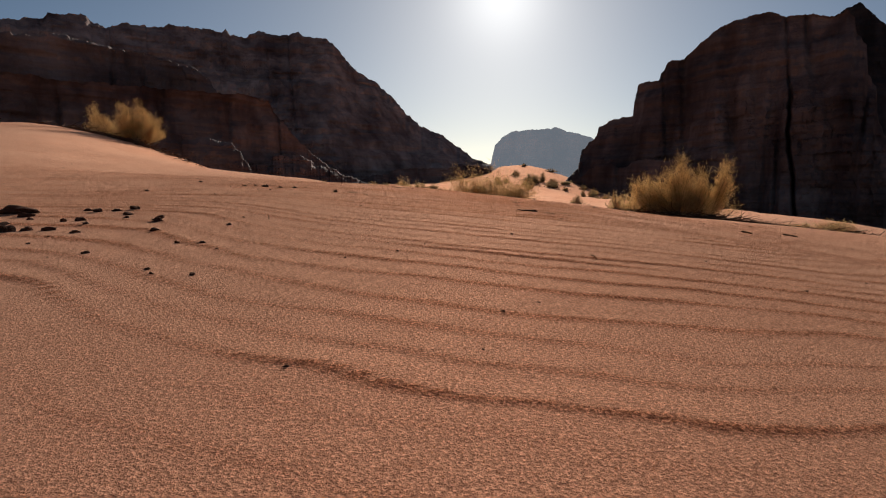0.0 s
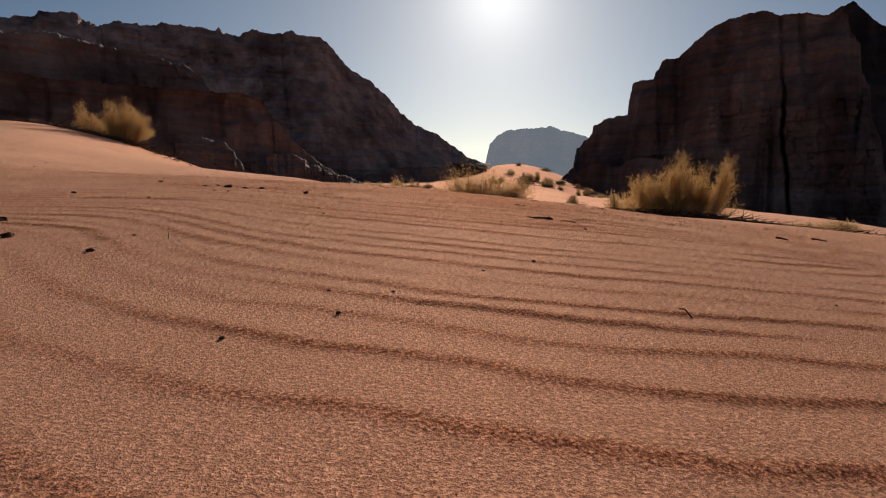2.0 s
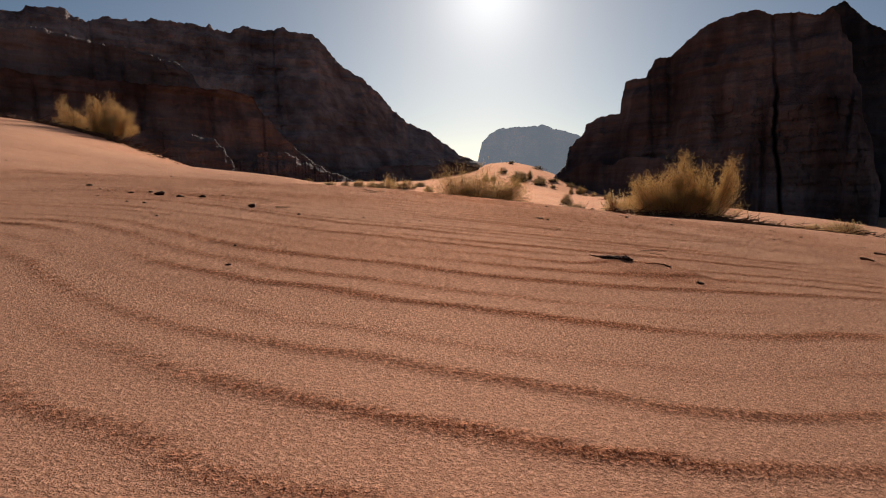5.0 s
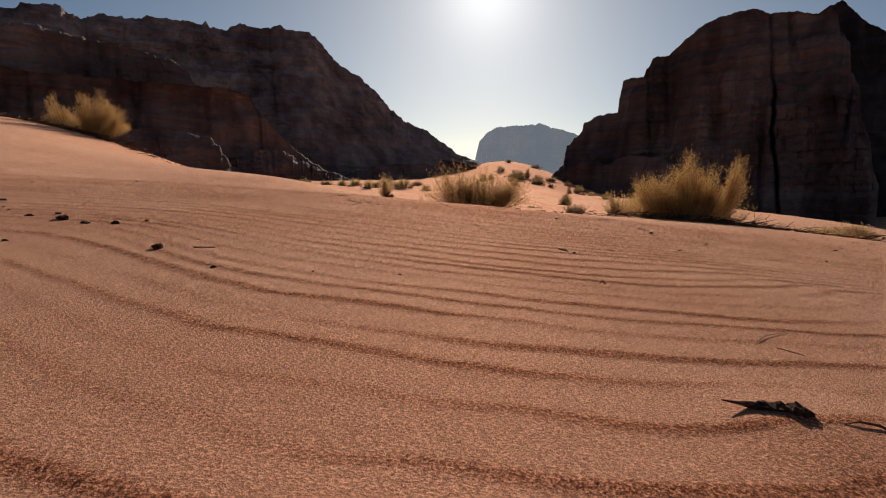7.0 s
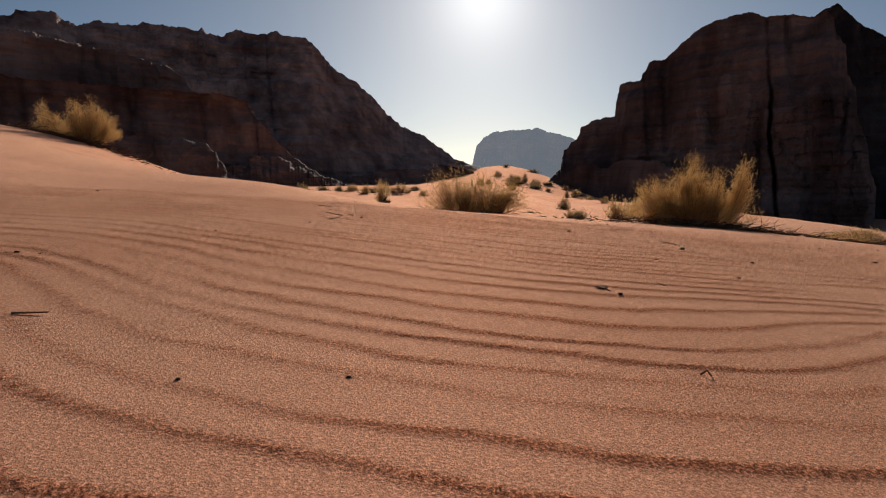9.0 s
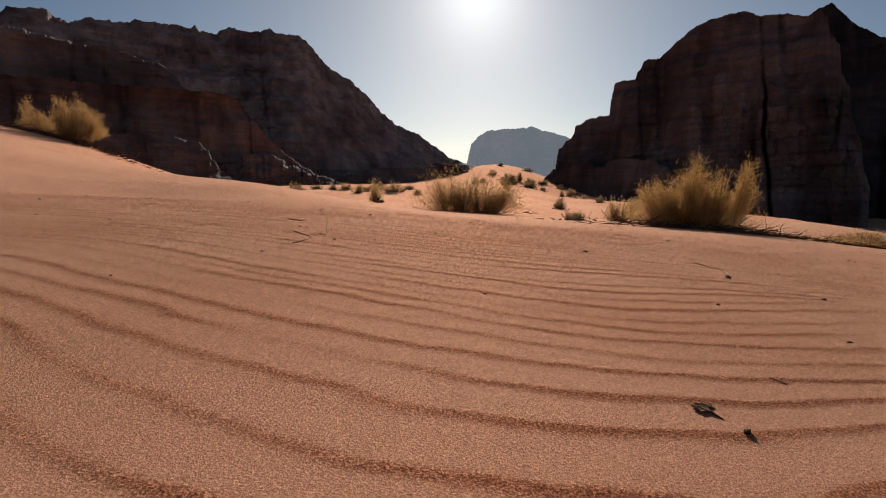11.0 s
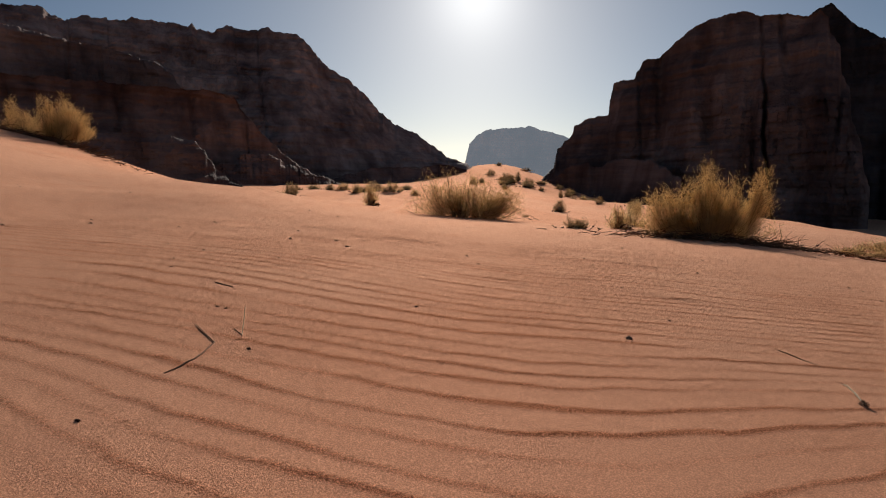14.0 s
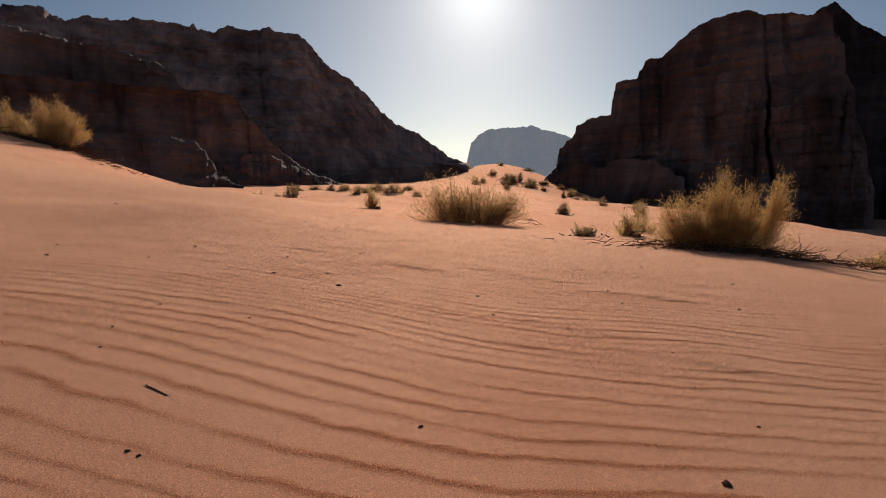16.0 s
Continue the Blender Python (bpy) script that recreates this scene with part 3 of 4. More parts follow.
def shrub(seed, width, height, clumps, wisps, twig, leaf_mat, dead=0, fuzz=0.036, spot=None, stick=1.0, joints=1, stems_each=34):
    """A broom-like desert shrub, its base at the origin: clumps are (across, deep, tall, wide, share) in parts of its size.
    Woody stems fan out of each clump's root and end in upright feathery plumes; dead branches lie round the foot."""
    rng = np.random.default_rng(seed)
    base = new("desert_shrub")
    roots, ways = [], []
    for cx, cy, tall, wide, share in clumps:
        root = np.array([cx * 0.3 * width, cy * 0.3 * width, -0.05])
        count = max(6, int(stems_each * share))
        stems = []
        for s in range(count):
            ang = rng.uniform(0, 2 * np.pi)
            lean = rng.uniform(0.0, 1.0) ** 0.6
            top = tall * height * rng.uniform(0.6, 1.0) * (1 - 0.6 * lean ** 1.5)
            aim = np.array([cx * width * 0.5 + math.cos(ang) * wide * width * 0.55 * lean,
                            cy * width * 0.5 + math.sin(ang) * wide * width * 0.55 * lean, top])
            length = np.linalg.norm(aim - root)
            start = root + rng.normal(0, 0.02 * width, 3) * (1, 1, 0)
            mid = start * 0.5 + aim * 0.5 + np.array([0, 0, -0.12 * length]) * lean + rng.normal(0, 0.05 * length, 3)
            tt = np.linspace(0, 1, 8)[:, None]
            line = start * (1 - tt) ** 2 + 2 * mid * tt * (1 - tt) + aim * tt ** 2 + rng.normal(0, 0.008 * length, (8, 3)) * tt
            stems.append((line, twig * (1.7 if stems_each > 20 else 0.5), twig * (0.6 if stems_each > 20 else 0.3)))
            m = int(wisps * share / count)
            f = rng.uniform(0.04, 1.0, m) ** 0.5
            k = np.minimum(6.999, f * 7)
            i = k.astype(int)
            seg = line[i + 1] - line[i]
            q = line[i] + seg * (k - i)[:, None] + rng.normal(0, fuzz * height, (m, 3)) * (0.3 + f)[:, None]
            way = seg / (length / 7) * 0.7 + rng.normal(0, 0.75, (m, 3)) + (0, 0, 0.25)
            roots.append(q)
            ways.append(way / np.linalg.norm(way, axis=1, keepdims=True))
        part("stem", *tubes(stems), WOOD, base, "grey-brown woody stem")
    part("crown", *wisp_tubes(rng, np.concatenate(roots), np.concatenate(ways), height, twig, joints), leaf_mat, base)
    if dead:
        sticks = []
        for _ in range(dead):
            x, y = rng.normal(0, 0.36 * width), rng.normal(-0.12 * width, 0.12 * width)
            drop = 0.0 if spot is None else float(land(spot[0] + x, spot[1] + y) - land(*spot)) + 0.05
            ang = rng.normal(0.1, 0.8) + (math.pi if rng.random() < 0.5 else 0)
            sticks.append((stroke(rng, (x, y, drop + abs(rng.normal(0, 0.04))), (math.cos(ang), math.sin(ang), 0.05),
                                  width * rng.uniform(0.05, 0.2), 0.22, 6, -0.03), stick * twig * rng.uniform(0.9, 2.2), twig * 0.5))
        tagged(part("dead_wood", *tubes(sticks), DARK_WOOD, base, "dark dead branches round the foot"), kind="stuff")
    return base


def put(ob, x, y, turn=0.0, size=(1, 1, 1), sink=0.03):
    ob.matrix_basis = pose(x, y, float(land(x, y)) - sink, 0, 0, turn)
    ob.scale = size
    return ob


right_shrub = shrub(7, 2.75, 1.68, [(-0.72, 0, 0.56, 0.26, 0.7), (-0.45, 0.05, 0.66, 0.26, 0.8), (-0.2, 0, 0.8, 0.2, 0.8), (0.02, 0, 1.0, 0.2, 1.0),
                                    (0.2, 0.05, 0.82, 0.16, 0.7), (0.4, -0.05, 0.86, 0.15, 0.7), (0.8, 0, 0.98, 0.14, 0.8),
                                    (-0.2, 0, 0.42, 0.6, 0.9), (0.55, 0.05, 0.36, 0.45, 0.6)],
                    4600, 0.0036, FOLIAGE, 480, 0.036, spot=(5.6, 14.3), stick=1.7, joints=2)
put(right_shrub, 5.6, 14.3)
tagged(right_shrub, "large straw-green feathery desert shrub with dead branches below", "shrub", "desert shrubs")
left_shrub = shrub(8, 4.1, 2.25, [(-0.85, 0, 0.85, 0.16, 0.8), (-0.6, 0.1, 0.72, 0.16, 0.6), (-0.12, 0, 1.0, 0.2, 1.1), (0.18, 0.1, 1.0, 0.2, 1.1),
                                 (0.42, -0.1, 0.8, 0.18, 0.8), (0.75, -0.3, 0.62, 0.14, 0.6), (-0.35, 0, 0.45, 0.4, 0.7), (0.3, 0, 0.45, 0.5, 0.8)],
                   3300, 0.0058, FOLIAGE, 520, 0.028, spot=(-14.9, 28.9), stick=2.6)
put(left_shrub, -14.9, 28.9)
tagged(left_shrub, "straw-yellow feathery shrub on a dune crest", "shrub", "desert shrubs")
mid_shrub = shrub(9, 3.5, 1.95, [(-0.7, 0, 0.85, 0.34, 0.8), (-0.4, 0.2, 0.95, 0.36, 0.9), (-0.1, 0, 0.9, 0.36, 1.0), (0.2, 0.1, 0.95, 0.36, 1.0),
                                 (0.5, 0, 0.8, 0.36, 0.9), (0.78, 0, 0.65, 0.3, 0.7), (-0.3, 0, 0.5, 0.8, 1.0), (0.4, 0, 0.5, 0.8, 1.0)],
                  2700, 0.0055, FOLIAGE, 60, 0.06)
put(mid_shrub, 1.75, 22.6, sink=0.1)
tagged(mid_shrub, "wide olive-yellow shrub on the valley sand", "shrub", "desert shrubs")

TUFT = [(-0.55, 0, 0.6, 0.5, 0.7), (-0.25, 0.2, 0.9, 0.5, 0.9), (0.1, -0.1, 1.0, 0.55, 1.0), (0.4, 0.1, 0.8, 0.5, 0.8), (0.65, 0, 0.5, 0.4, 0.6)]
small_a = shrub(21, 0.9, 0.7, TUFT, 420, 0.010, FOLIAGE_GREY, 30, 0.055, stick=1.6, stems_each=16)
small_b = shrub(22, 0.9, 0.55, [(-x, y, t, w, q) for x, y, t, w, q in TUFT], 420, 0.010, FOLIAGE, 30, 0.06, stick=1.6, stems_each=16)
small_c = shrub(23, 0.9, 0.4, [(x * 0.9, -y, 1.2 - 0.5 * t, w, q) for x, y, t, w, q in TUFT], 420, 0.011, FOLIAGE_GREY, 30, 0.07, stick=1.6, stems_each=16)
KINDS = [(small_a, 0.7), (small_b, 0.55), (small_c, 0.4)]
SMALL = [(-10.2, 42.5, 2.0, 1.45, 1), (-9.2, 43.4, 1.5, 1.2, 0), (-13.2, 67.0, 2.3, 1.9, 0), (-15.9, 97, 2.9, 1.3, 2), (-13.5, 96.9, 2.4, 1.25, 0),
         (-7.8, 88, 2.9, 1.4, 2), (-2.0, 30.5, 1.3, 1.35, 1), (-3.5, 85, 3.9, 1.7, 1), (-1.4, 94, 3.4, 1.2, 2),
         (-20.5, 52, 2.2, 1.5, 1), (-24.5, 55, 2.0, 0.9, 2), (13.2, 144, 3.0, 2.7, 1), (23.1, 158, 5.3, 2.4, 0),
         (25.5, 155, 2.9, 2.9, 0), (25.5, 141, 4.0, 2.1, 2), (18.4, 130, 2.9, 1.3, 2), (21.2, 175, 3.3, 2.3, 0)]
SMALL2 = [(-10.8, 92, 3.2, 1.5, 1), (-5.8, 92, 3.0, 1.4, 0), (-18.5, 95, 2.6, 1.4, 0), (-0.2, 76, 2.2, 1.0, 1), (27.0, 148, 3.6, 2.2, 0),
          (15.8, 150, 3.2, 2.0, 2), (20.5, 145, 3.8, 2.2, 0), (34.0, 135, 3.4, 1.8, 1), (26.5, 98, 1.8, 1.3, 1),
          (31.1, 152, 4.3, 1.3, 2), (8.6, 38.7, 1.4, 0.95, 0), (3.9, 17.2, 0.75, 0.42, 2), (5.25, 18.1, 1.15, 0.8, 1), (6.3, 20.2, 1.0, 0.75, 1),
          (17.8, 51, 2.3, 1.2, 2), (28.4, 111, 2.3, 1.1, 0), (33.6, 118, 4.0, 1.7, 2), (23.8, 80, 1.4, 1.2, 0),
          (43.5, 139, 2.2, 2.4, 1), (12.4, 36.4, 1.5, 1.0, 1), (17.1, 58.7, 1.0, 0.7, 0), (20.9, 89.6, 1.2, 1.4, 0), (27.8, 136.7, 1.8, 1.2, 2), (34.0, 146, 3.0, 1.6, 0), (-7.5, 78.7, 2.4, 1.5, 1), (-6.6, 94.2, 3.0, 1.8, 0), (23.0, 150, 5.0, 2.6, 0), (4.9, 29.4, 0.36, 0.18, 2), (8.5, 14.2, 1.3, 0.3, 1), (37.4, 115, 2.3, 1.1, 2),
          (31.6, 128, 2.2, 2.2, 0), (10.2, 15.5, 1.6, 0.4, 1), (9.5, 14.7, 0.9, 0.25, 1), (29.0, 215, 4.0, 1.5, 2), (35.5, 200, 5.0, 1.6, 0)]
used = set()
for i, (x, y, w, h, k) in enumerate(SMALL + SMALL2):
    proto, tall = KINDS[k]
    if k not in used:
        used.add(k)
        ob = proto
        tagged(ob, ("low grey-green shrub on open sand", "small straw-coloured shrub on sand", "flat dry grey shrub on sand")[k],
               "shrub", "small shrubs in the valley")
        put(ob, x, y, i * 77.0, (w, w, h / tall))
    else:
        ob = copy_thing(proto, pose(x, y, float(land(x, y)) - 0.03, 0, 0, i * 77.0))
        ob.scale = (w, w, h / tall)


# ---- small things lying on the dune ----
def on_sand(x, y):
    return float(ground_height(np.array(float(x)), np.array(float(y))))


def lump_mesh(name, seed, flat, mat, fine=3):
    """A rough, half-flattened lump of radius 1."""
    rng = np.random.default_rng(seed)
    bm = bmesh.new()
    bmesh.ops.create_icosphere(bm, subdivisions=fine, radius=1.0)
    axes = [Vector(a) for a in rng.normal(0, 1, (6, 3))]
    off = Vector(rng.uniform(0, 50, 3))
    for v in bm.verts:
        n = v.co.normalized()
        k = 1 + 0.3 * math.sin(2.6 * n.dot(axes[0]) + 1) + 0.2 * math.sin(4.7 * n.dot(axes[1]))
        k += 0.34 * noise.noise(n * 2.2 + off) + 0.22 * noise.noise(n * 5.5 + off) + 0.05 * rng.normal()
        # broken flat faces
        for a in axes[2:5]:
            k = min(k, 0.85 / max(0.3, n.dot(a.normalized())))
        v.co = n * k
        v.co.z *= flat
        v.co.x *= 1.3
    me = bpy.data.meshes.new(name)
    bm.to_mesh(me)
    bm.free()
    me.materials.append(mat)
    return me


LUMPS = [lump_mesh("lump", 31 + i, 0.5 + 0.12 * (i % 3), DARK_BIT) for i in range(5)]
PEBBLES = [lump_mesh("pebble", 31 + i, 0.5 + 0.12 * (i % 3), DARK_BIT, 2) for i in range(5)]


def lump(x, y, r, i, label, group):
    ob = new("dry_lump" if r > 0.006 else "pebble", (LUMPS if r > 0.006 else PEBBLES)[i % 5])
    ob.matrix_basis = pose(x, y, on_sand(x, y) + r * 0.15, 0, 0, i * 63.0)
    ob.scale = (r, r * 0.9, r)
    tagged(ob, label, "debris", group)


HEAP = [(-0.956, 1.361, 0.030), (-0.827, 1.395, 0.008), (-0.785, 1.362, 0.012), (-0.752, 1.382, 0.010), (-0.728, 1.417, 0.0135),
        (-0.682, 1.298, 0.010), (-0.644, 1.218, 0.006), (-0.575, 1.22, 0.009), (-0.554, 1.16, 0.012), (-0.717, 1.184, 0.011),
        (-0.661, 1.107, 0.007), (-0.738, 1.162, 0.009), (-0.681, 1.031, 0.009), (-0.719, 1.031, 0.012), (-0.745, 1.016, 0.017),
        (-0.83, 1.126, 0.010), (-0.834, 1.208, 0.007), (-0.89, 1.276, 0.013), (-0.612, 0.992, 0.0077), (-0.609, 0.875, 0.004),
        (-0.474, 0.787, 0.005), (-0.487, 1.008, 0.007), (-0.392, 0.879, 0.0045), (-0.353, 0.873, 0.0045), (-0.393, 1.098, 0.0065),
        (-0.339, 0.679, 0.0036), (-0.322, 0.654, 0.0028), (-0.276, 0.653, 0.004), (-1.134, 2.305, 0.010)]
HEAP2 = [(-0.862, 2.92, 0.013), (-0.984, 2.988, 0.007), (-0.951, 3.052, 0.007), (-0.768, 2.848, 0.008), (-0.707, 2.86, 0.008),
         (-0.444, 2.483, 0.009), (-0.787, 2.559, 0.004), (-0.725, 2.523, 0.0045), (-0.534, 2.166, 0.003), (-0.264, 1.789, 0.0025),
         (-0.225, 1.646, 0.0022), (-0.297, 2.328, 0.005), (-1.415, 3.52, 0.009)]
STRAY = [(-0.103, 0.383, 0.0026), (0.03, 0.436, 0.0018), (0.097, 0.597, 0.0022), (0.056, 0.548, 0.0024), (-0.129, 0.784, 0.003),
         (0.135, 1.171, 0.004), (0.49, 1.107, 0.003), (0.35, 1.77, 0.006), (-0.029, 0.935, 0.0025), (0.366, 2.886, 0.006),
         (-0.155, 2.337, 0.0035), (-0.029, 2.365, 0.003), (0.71, 4.674, 0.0135), (1.074, 4.28, 0.006), (0.734, 3.668, 0.005),
         (-1.073, 4.575, 0.006), (-0.483, 5.71, 0.007), (-0.759, 5.243, 0.006), (-0.87, 5.89, 0.007), (-0.845, 5.484, 0.006)]
for i, (x, y, r) in enumerate(HEAP):
    lump(x, y, r * 0.8, i, "dark brown dry lump half sunk in rippled sand", "dark debris on the dune")
for i, (x, y, r) in enumerate(HEAP2):
    lump(x, y, r, i + 2, "dark brown dry lump on pale rippled sand", "dark debris on the dune")
for i, (x, y, r) in enumerate(STRAY):
    lump(x, y, r * 0.65, i + 3, "tiny dark brown pebble on rippled sand", "stray pebbles")
rng = np.random.default_rng(77)
for i in range(110):
    y = 0.5 + 8.5 * rng.random() ** 1.2
    x = rng.uniform(-0.8, 0.8) * (y + 0.6)
    lump(x, y, (0.0012 + 0.0008 * y) * rng.uniform(0.5, 1.3), i, "tiny dark brown pebble on rippled sand", "stray pebbles")


for i in range(45):
    y = rng.uniform(6.0, 13.5)
    x = rng.uniform(-0.55, 0.5) * y
    lump(x, y, 0.0026 * math.sqrt(y) * rng.uniform(0.4, 1.2), i + 1, "tiny dark brown pebble on rippled sand", "stray pebbles")


def twig_thing(name, label, points, r0, r1, lift, mat, bend=0.0):
    """A stick through points of the plan, laid on the sand."""
    pts = []
    for k in range(len(points) - 1):
        (xa, ya, la), (xb, yb, lb) = points[k], points[k + 1]
        for j in range(4):
            f = j / 4
            x, y = xa + (xb - xa) * f, ya + (yb - ya) * f
            pts.append((x + bend * math.sin(7 * f + k), y, on_sand(x, y) + lift + la + (lb - la) * f))
    x, y, l = points[-1]
    pts.append((x, y, on_sand(x, y) + lift + l))
    root = np.array(pts[0])
    me = grid_mesh(name, *tubes([(np.array(pts) - root, r0, r1)]))
    me.materials.append(mat)
    ob = new(name, me)
    ob.location = root
    return tagged(ob, label, "twig", "dry twigs on the dune")


twig_thing("twig", "long thin twig with a sharp bend on rippled sand", [(-0.381, 4.440, 0), (-0.339, 4.377, 0), (-0.298, 4.315, 0), (-0.296, 4.250, 0), (-0.297, 4.202, 0), (-0.319, 4.114, 0)], 0.0012, 0.0016, 0.0014, WOOD)
twig_thing("twig", "short dark twig lying beside a pale straw", [(-0.291, 4.427, 0.001), (-0.261, 4.381, 0)], 0.0014, 0.001, 0.001, DARK_WOOD)
twig_thing("straw", "pale thin straw standing out of the sand", [(-0.261, 4.381, 0), (-0.257, 4.385, 0.03), (-0.255, 4.393, 0.062)], 0.0012, 0.0009, 0.0, STRAW)
twig_thing("twig", "short knobbly forked dark twig on rippled sand", [(-0.507, 4.954, 0.002), (-0.489, 4.940, 0.001), (-0.442, 4.904, 0), (-0.435, 4.898, 0)], 0.0016, 0.0032, 0.0, DARK_WOOD)
twig_thing("twig", "thin curved twig lying on rippled sand", [(0.396, 2.132, 0), (0.43, 2.17, 0.001), (0.479, 2.21, 0)], 0.0007, 0.0005, 0.001, WOOD)
twig_thing("twig", "thin curved twig lying on rippled sand", [(0.409, 2.114, 0), (0.42, 2.08, 0.001)], 0.0006, 0.0005, 0.001, WOOD)
twig_thing("twig", "long thin straight twig lying on rippled sand", [(1.172, 4.732, 0.001), (1.180, 4.679, 0.002), (1.185, 4.641, 0.001), (1.194, 4.581, 0)], 0.0016, 0.0011, 0.0, WOOD)
twig_thing("twig", "tiny forked twig standing in the sand", [(-0.352, 1.21, 0), (-0.353, 1.213, 0.009)], 0.0012, 0.0008, 0.0, WOOD)
twig_thing("twig", "thin curled twig on rippled sand", [(0.302, 2.45, 0.0), (0.306, 2.445, 0.006), (0.312, 2.447, 0.0)], 0.001, 0.0008, 0.0, WOOD)
twig_thing("twig", "thin twig lying on rippled sand", [(-0.394, 2.51, 0), (-0.36, 2.515, 0.002)], 0.0014, 0.001, 0.001, WOOD)
twig_thing("twig", "small curled twig on a sand mound", [(0.312, 1.868, 0.0), (0.326, 1.871, 0.002), (0.339, 1.868, 0.002), (0.345, 1.856, 0)], 0.0005, 0.0016, 0.0, DARK_WOOD)


def bark_piece(x, y):
    """A ragged pod of dark bark: a thin raised point that swells into a rough curled body, half sunk in a small mound."""
    bm = bmesh.new()
    rng = np.random.default_rng(5)
    n, k = 34, 12
    rows = []
    for i in range(n):
        f = i / (n - 1)
        r = 0.0005 + 0.0052 * step(f, 0.12, 0.52) * (1 - 0.8 * step(f, 0.86, 1.0)) + 0.0008 * math.sin(9 * f)
        mid = Vector((-0.031 + 0.062 * f, 0.004 * math.sin(3 * f), 0.006 * (1 - f) ** 2.2 + 0.0008))
        row = []
        for j in range(k):
            a = 2 * math.pi * j / k
            rag = 1 + 0.16 * rng.normal() * step(f, 0.2, 0.4) + 0.25 * math.sin(5 * a + 3 * f) * step(f, 0.3, 0.5)
            row.append(bm.verts.new(mid + Vector((0.0006 * rng.normal(), 1.25 * r * rag * math.cos(a), 0.75 * r * rag * math.sin(a)))))
        rows.append(row)
    for i in range(n - 1):
        for j in range(k):
            bm.faces.new((rows[i][j], rows[i + 1][j], rows[i + 1][(j + 1) % k], rows[i][(j + 1) % k]))
    bm.faces.new(rows[0])
    bm.faces.new(rows[-1])
    bmesh.ops.recalc_face_normals(bm, faces=bm.faces)
    me = bpy.data.meshes.new("bark")
    bm.to_mesh(me)
    bm.free()
    me.materials.append(DARK_BIT)
    ob = new("bark_piece", me)
    ob.matrix_basis = pose(x, y, on_sand(x, y) - 0.0015, 0, 0, -14)
    tagged(ob, "dark pointed ragged bark sticking out of a sand mound", "bark")


bark_piece(0.264, 1.882)


def piece(name, me, mat, parent, label=""):
    me.materials.append(mat)
    ob = new(name, me)
    ob.parent = parent
    if label:
        tagged(ob, label)
    return ob


def curled_leaf(x, y):
    """A withered leaf: a ragged cupped blade with dark veins and a stalk."""
    rng = np.random.default_rng(19)
    leaf = new("dry_leaf")
    bm = bmesh.new()
    skins = []
    rings, around = 6, 22
    rag = 1 + 0.16 * rng.normal(0, 1, around)
    crease = rng.normal(0, 0.0006, (rings, around))
    for under in (0.0, 0.0004):
        rows = []
        for i in range(rings):
            f = (i + 0.3) / (rings - 0.7)
            row = []
            for j in range(around):
                a = 2 * math.pi * j / around
                r = f * (rag[j] if i > 3 else 1)
                cup = 0.0022 * f * f * (1 + 0.7 * math.sin(2 * a + 0.8)) + 0.0008 * math.sin(6 * a) * f
                row.append(bm.verts.new((0.0105 * r * math.cos(a), 0.0135 * r * math.sin(a), 0.0015 + cup + crease[i, j] - under)))
            rows.append(row)
        skins.append(rows)
        for i in range(rings - 1):
            for j in range(around):
                k = (j + 1) % around
                bm.faces.new((rows[i][j], rows[i][k], rows[i + 1][k], rows[i + 1][j]))
        bm.faces.new(rows[0])
    for j in range(around):
        k = (j + 1) % around
        bm.faces.new((skins[0][-1][j], skins[0][-1][k], skins[1][-1][k], skins[1][-1][j]))
    bmesh.ops.recalc_face_normals(bm, faces=bm.faces)
    me = bpy.data.meshes.new("blade")
    bm.to_mesh(me)
    bm.free()
    piece("blade", me, DRY_LEAF, leaf, "ragged cupped brown blade")
    for a in (35, 70, 100, 130, 160):
        c, d = math.cos(radians(a)), math.sin(radians(a))
        vein = [(0.003, -0.012, 0.003), (0.005 * c, 0.004 * d, 0.0035), (0.010 * c, 0.0125 * d, 0.0042)]
        piece("vein", grid_mesh("vein", *tubes([(vein, 0.0007, 0.0004)])), DARK_WOOD, leaf)
    stalk = [(0.003, -0.011, 0.003), (0.006, -0.018, 0.0015), (0.0085, -0.027, 0.0005)]
    piece("stalk", grid_mesh("stalk", *tubes([(stalk, 0.0014, 0.001)])), DARK_WOOD, leaf, "dark dry stalk")
    leaf.matrix_basis = pose(x, y, on_sand(x, y), 0, 0, 0)
    tagged(leaf, "withered curled brown leaf with a stalk on sand", "leaf")


curled_leaf(0.351, 2.945)


def seed_head(x, y, dx, dy):
    """A fallen dry plant: pale thin stalks that meet in a dark ragged head."""
    rng = np.random.default_rng(27)
    plant = new("fallen_seed_head")
    for k in range(3):
        way = [(dx * f + (0.006 * (k - 1)) * f, dy * f + 0.01 * k * f * f, 0.003 + 0.006 * math.sin(3 * f)) for f in (0, 0.35, 0.7, 1.0 - 0.12 * k)]
        piece("stalk", grid_mesh("stalk", *tubes([(way, 0.0012, 0.0006)])), STRAW, plant, "pale thin stalk")
    tufts = [(stroke(rng, (0, 0, 0.004), rng.normal(0, 1, 3) * (1, 1, 0.3) + (0, -0.3, 0.15), 0.011, 0.4, 4), 0.0024, 0.001) for _ in range(18)]
    piece("head", grid_mesh("head", *tubes(tufts)), DARK_WOOD, plant, "dark ragged head")
    plant.matrix_basis = pose(x, y, on_sand(x, y), 0, 0, 0)
    tagged(plant, "fallen dry plant with pale stalks and a dark head", "dry plant")


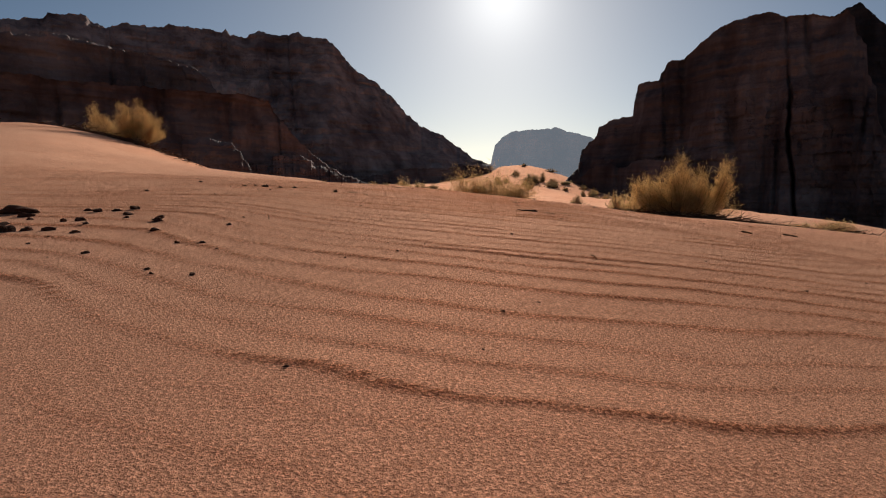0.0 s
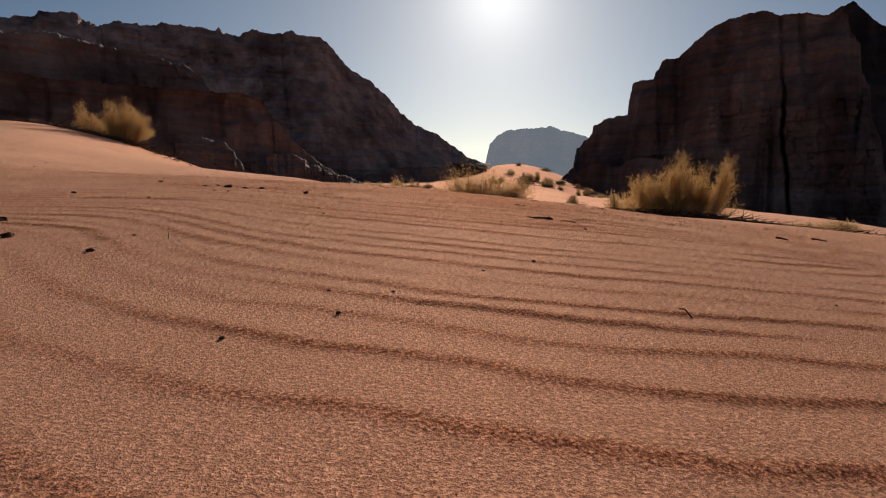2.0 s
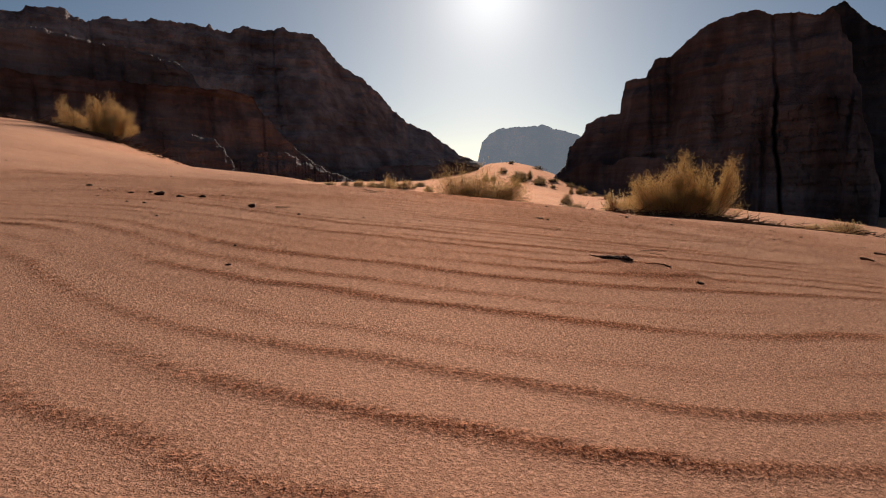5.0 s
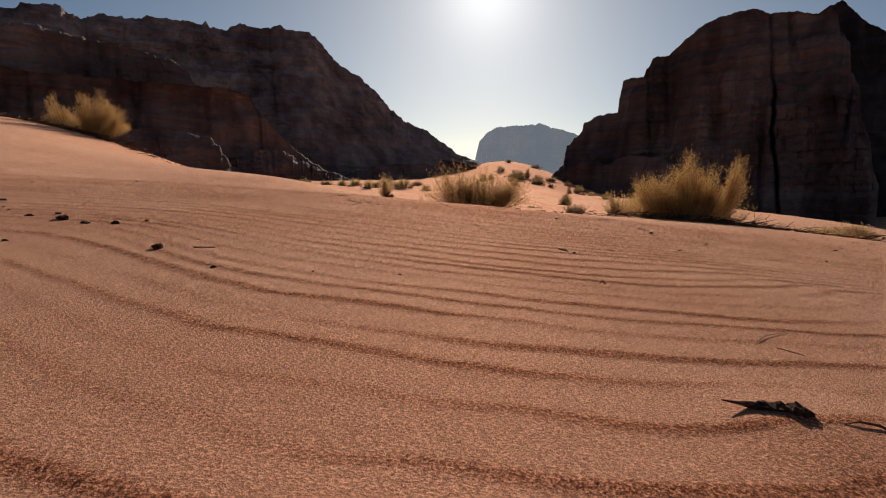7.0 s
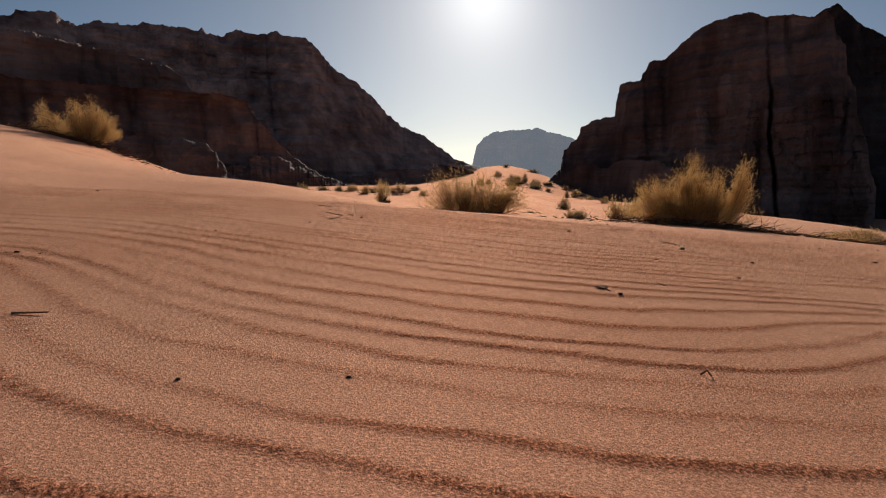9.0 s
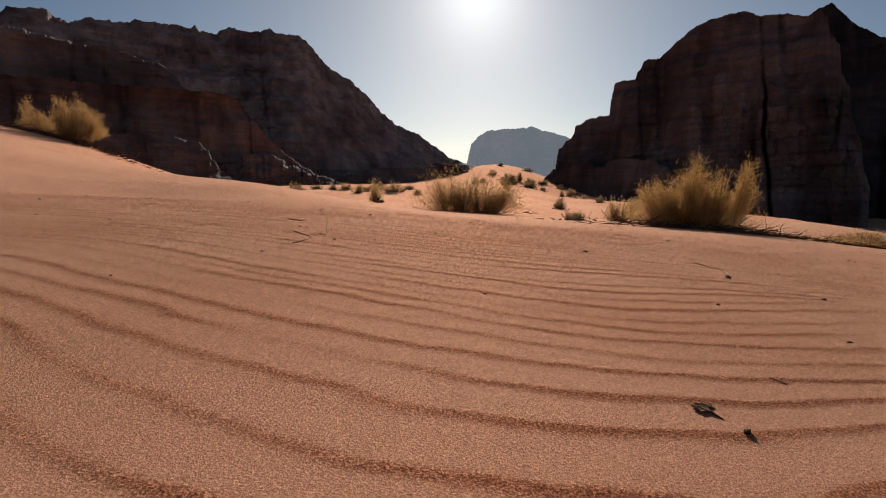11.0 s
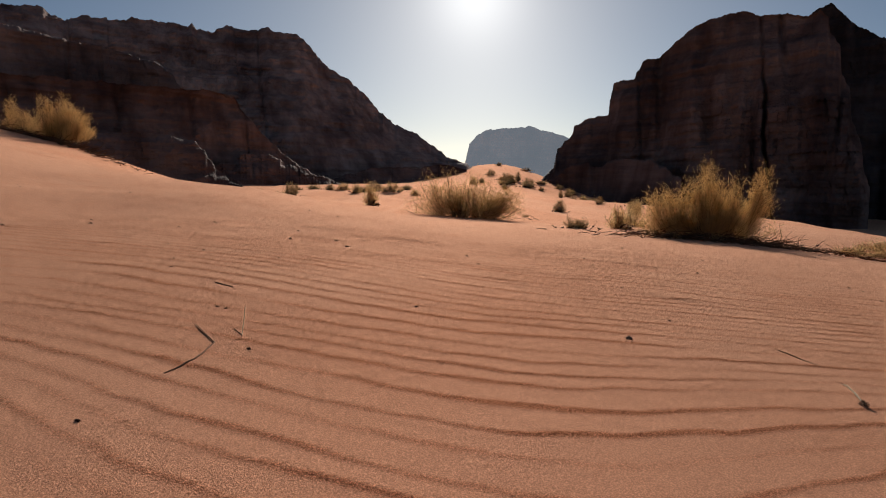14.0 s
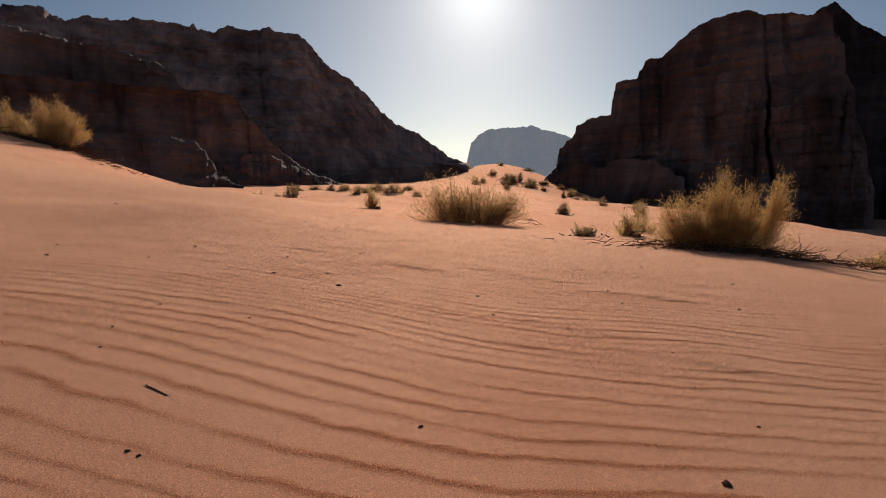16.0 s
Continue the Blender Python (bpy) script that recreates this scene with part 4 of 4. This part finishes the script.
seed_head(1.075, 4.270, 0.053, 0.134)
twig_thing("twig", "short knobbly dark twig on rippled sand", [(0.506, 3.084, 0.001), (0.512, 3.079, 0.001), (0.521, 3.07, 0)], 0.0006, 0.001, 0.0005, WOOD)
twig_thing("twig", "thick dark broken stick lying on sand", [(1.57, 3.14, 0.004), (1.60, 3.15, 0.004), (1.635, 3.16, 0)], 0.006, 0.003, 0.003, DARK_WOOD)
twig_thing("twig", "thick dark broken stick lying on sand", [(2.31, 4.05, 0.004), (2.35, 4.06, 0.004), (2.41, 4.06, 0)], 0.007, 0.003, 0.003, DARK_WOOD)
twig_thing("twig", "tiny forked dark twig on sand", [(0.236, 0.95, 0.002), (0.24, 0.946, 0.003), (0.243, 0.936, 0)], 0.0006, 0.0009, 0.0, DARK_WOOD)

for i, (x, y, r) in enumerate([(-0.396, 4.634, 0.0038), (-0.369, 4.617, 0.0034), (-0.22, 4.287, 0.004)]):
    lump(x, y, r, i, "small dark brown pebble on rippled sand", "stray pebbles")


def litter():
    """Broken dry sticks strewn down the slope from the large shrub."""
    rng = np.random.default_rng(12)
    lines = []
    for _ in range(520):
        f = rng.random() ** 1.2
        x = 5.2 + 3.6 * f + rng.normal(0, 0.25)
        y = 13.6 - 2.6 * f + rng.normal(0, 0.35)
        z = float(land(x, y))
        ang = rng.normal(-0.4, 0.7)
        lines.append((stroke(rng, (x, y, z + 0.01 + 0.03 * rng.random()), (math.cos(ang), math.sin(ang), 0.05), rng.uniform(0.05, 0.4), 0.2, 5, -0.02),
                      rng.uniform(0.003, 0.009), 0.002))
    me = grid_mesh("litter", *tubes(lines))
    me.materials.append(DARK_WOOD)
    tagged(new("dry_litter", me), "dark broken dry sticks strewn on sand", "litter", kind="stuff")


litter()


def grains():
    """Coarse grains lying proud of the sand where the dune is nearest, most of them on the lee of the ripples."""
    rng = np.random.default_rng(91)
    n = 600000
    y = rng.uniform(0.2, 4.9, n)
    x = rng.normal(0.0, 0.36, n) + 0.02 * y
    keep = rng.random(n) < np.clip((coarse_and_shade(x, y) - 0.1) * 0.8, 0.08, 0.9)
    x, y = x[keep], y[keep]
    z = ground_height(x, y)
    m = len(x)
    r = rng.uniform(0.0003, 0.0008, m) * (1 + 0.08 * y)
    a = rng.uniform(0, 2 * np.pi, m)
    lean = rng.uniform(0.2, 1.2, m)
    u = np.stack([np.cos(a), np.sin(a), 0 * a], -1)
    v = np.stack([-np.sin(a) * np.cos(lean), np.cos(a) * np.cos(lean), np.sin(lean)], -1)
    mid = np.stack([x, y, z + 0.35 * r], -1)
    co = np.stack([mid + (r * rng.uniform(0.6, 1.2, m))[:, None] * (math.cos(k * 2.094) * u + math.sin(k * 2.094) * v) for k in range(3)], 1).reshape(-1, 3)
    tris = np.arange(m * 3).reshape(-1, 3)
    me = bpy.data.meshes.new("grains")
    me.vertices.add(len(co))
    me.vertices.foreach_set("co", co.astype(np.float32).ravel())
    me.loops.add(tris.size)
    me.loops.foreach_set("vertex_index", tris.astype(np.int32).ravel())
    me.polygons.add(len(tris))
    me.polygons.foreach_set("loop_start", np.arange(0, tris.size, 3, dtype=np.int32))
    me.update()
    me.materials.append(GRAIN)
    tagged(new("coarse_grains", me), "coarse orange sand grains on the ripples", "sand grains", kind="stuff")


grains()
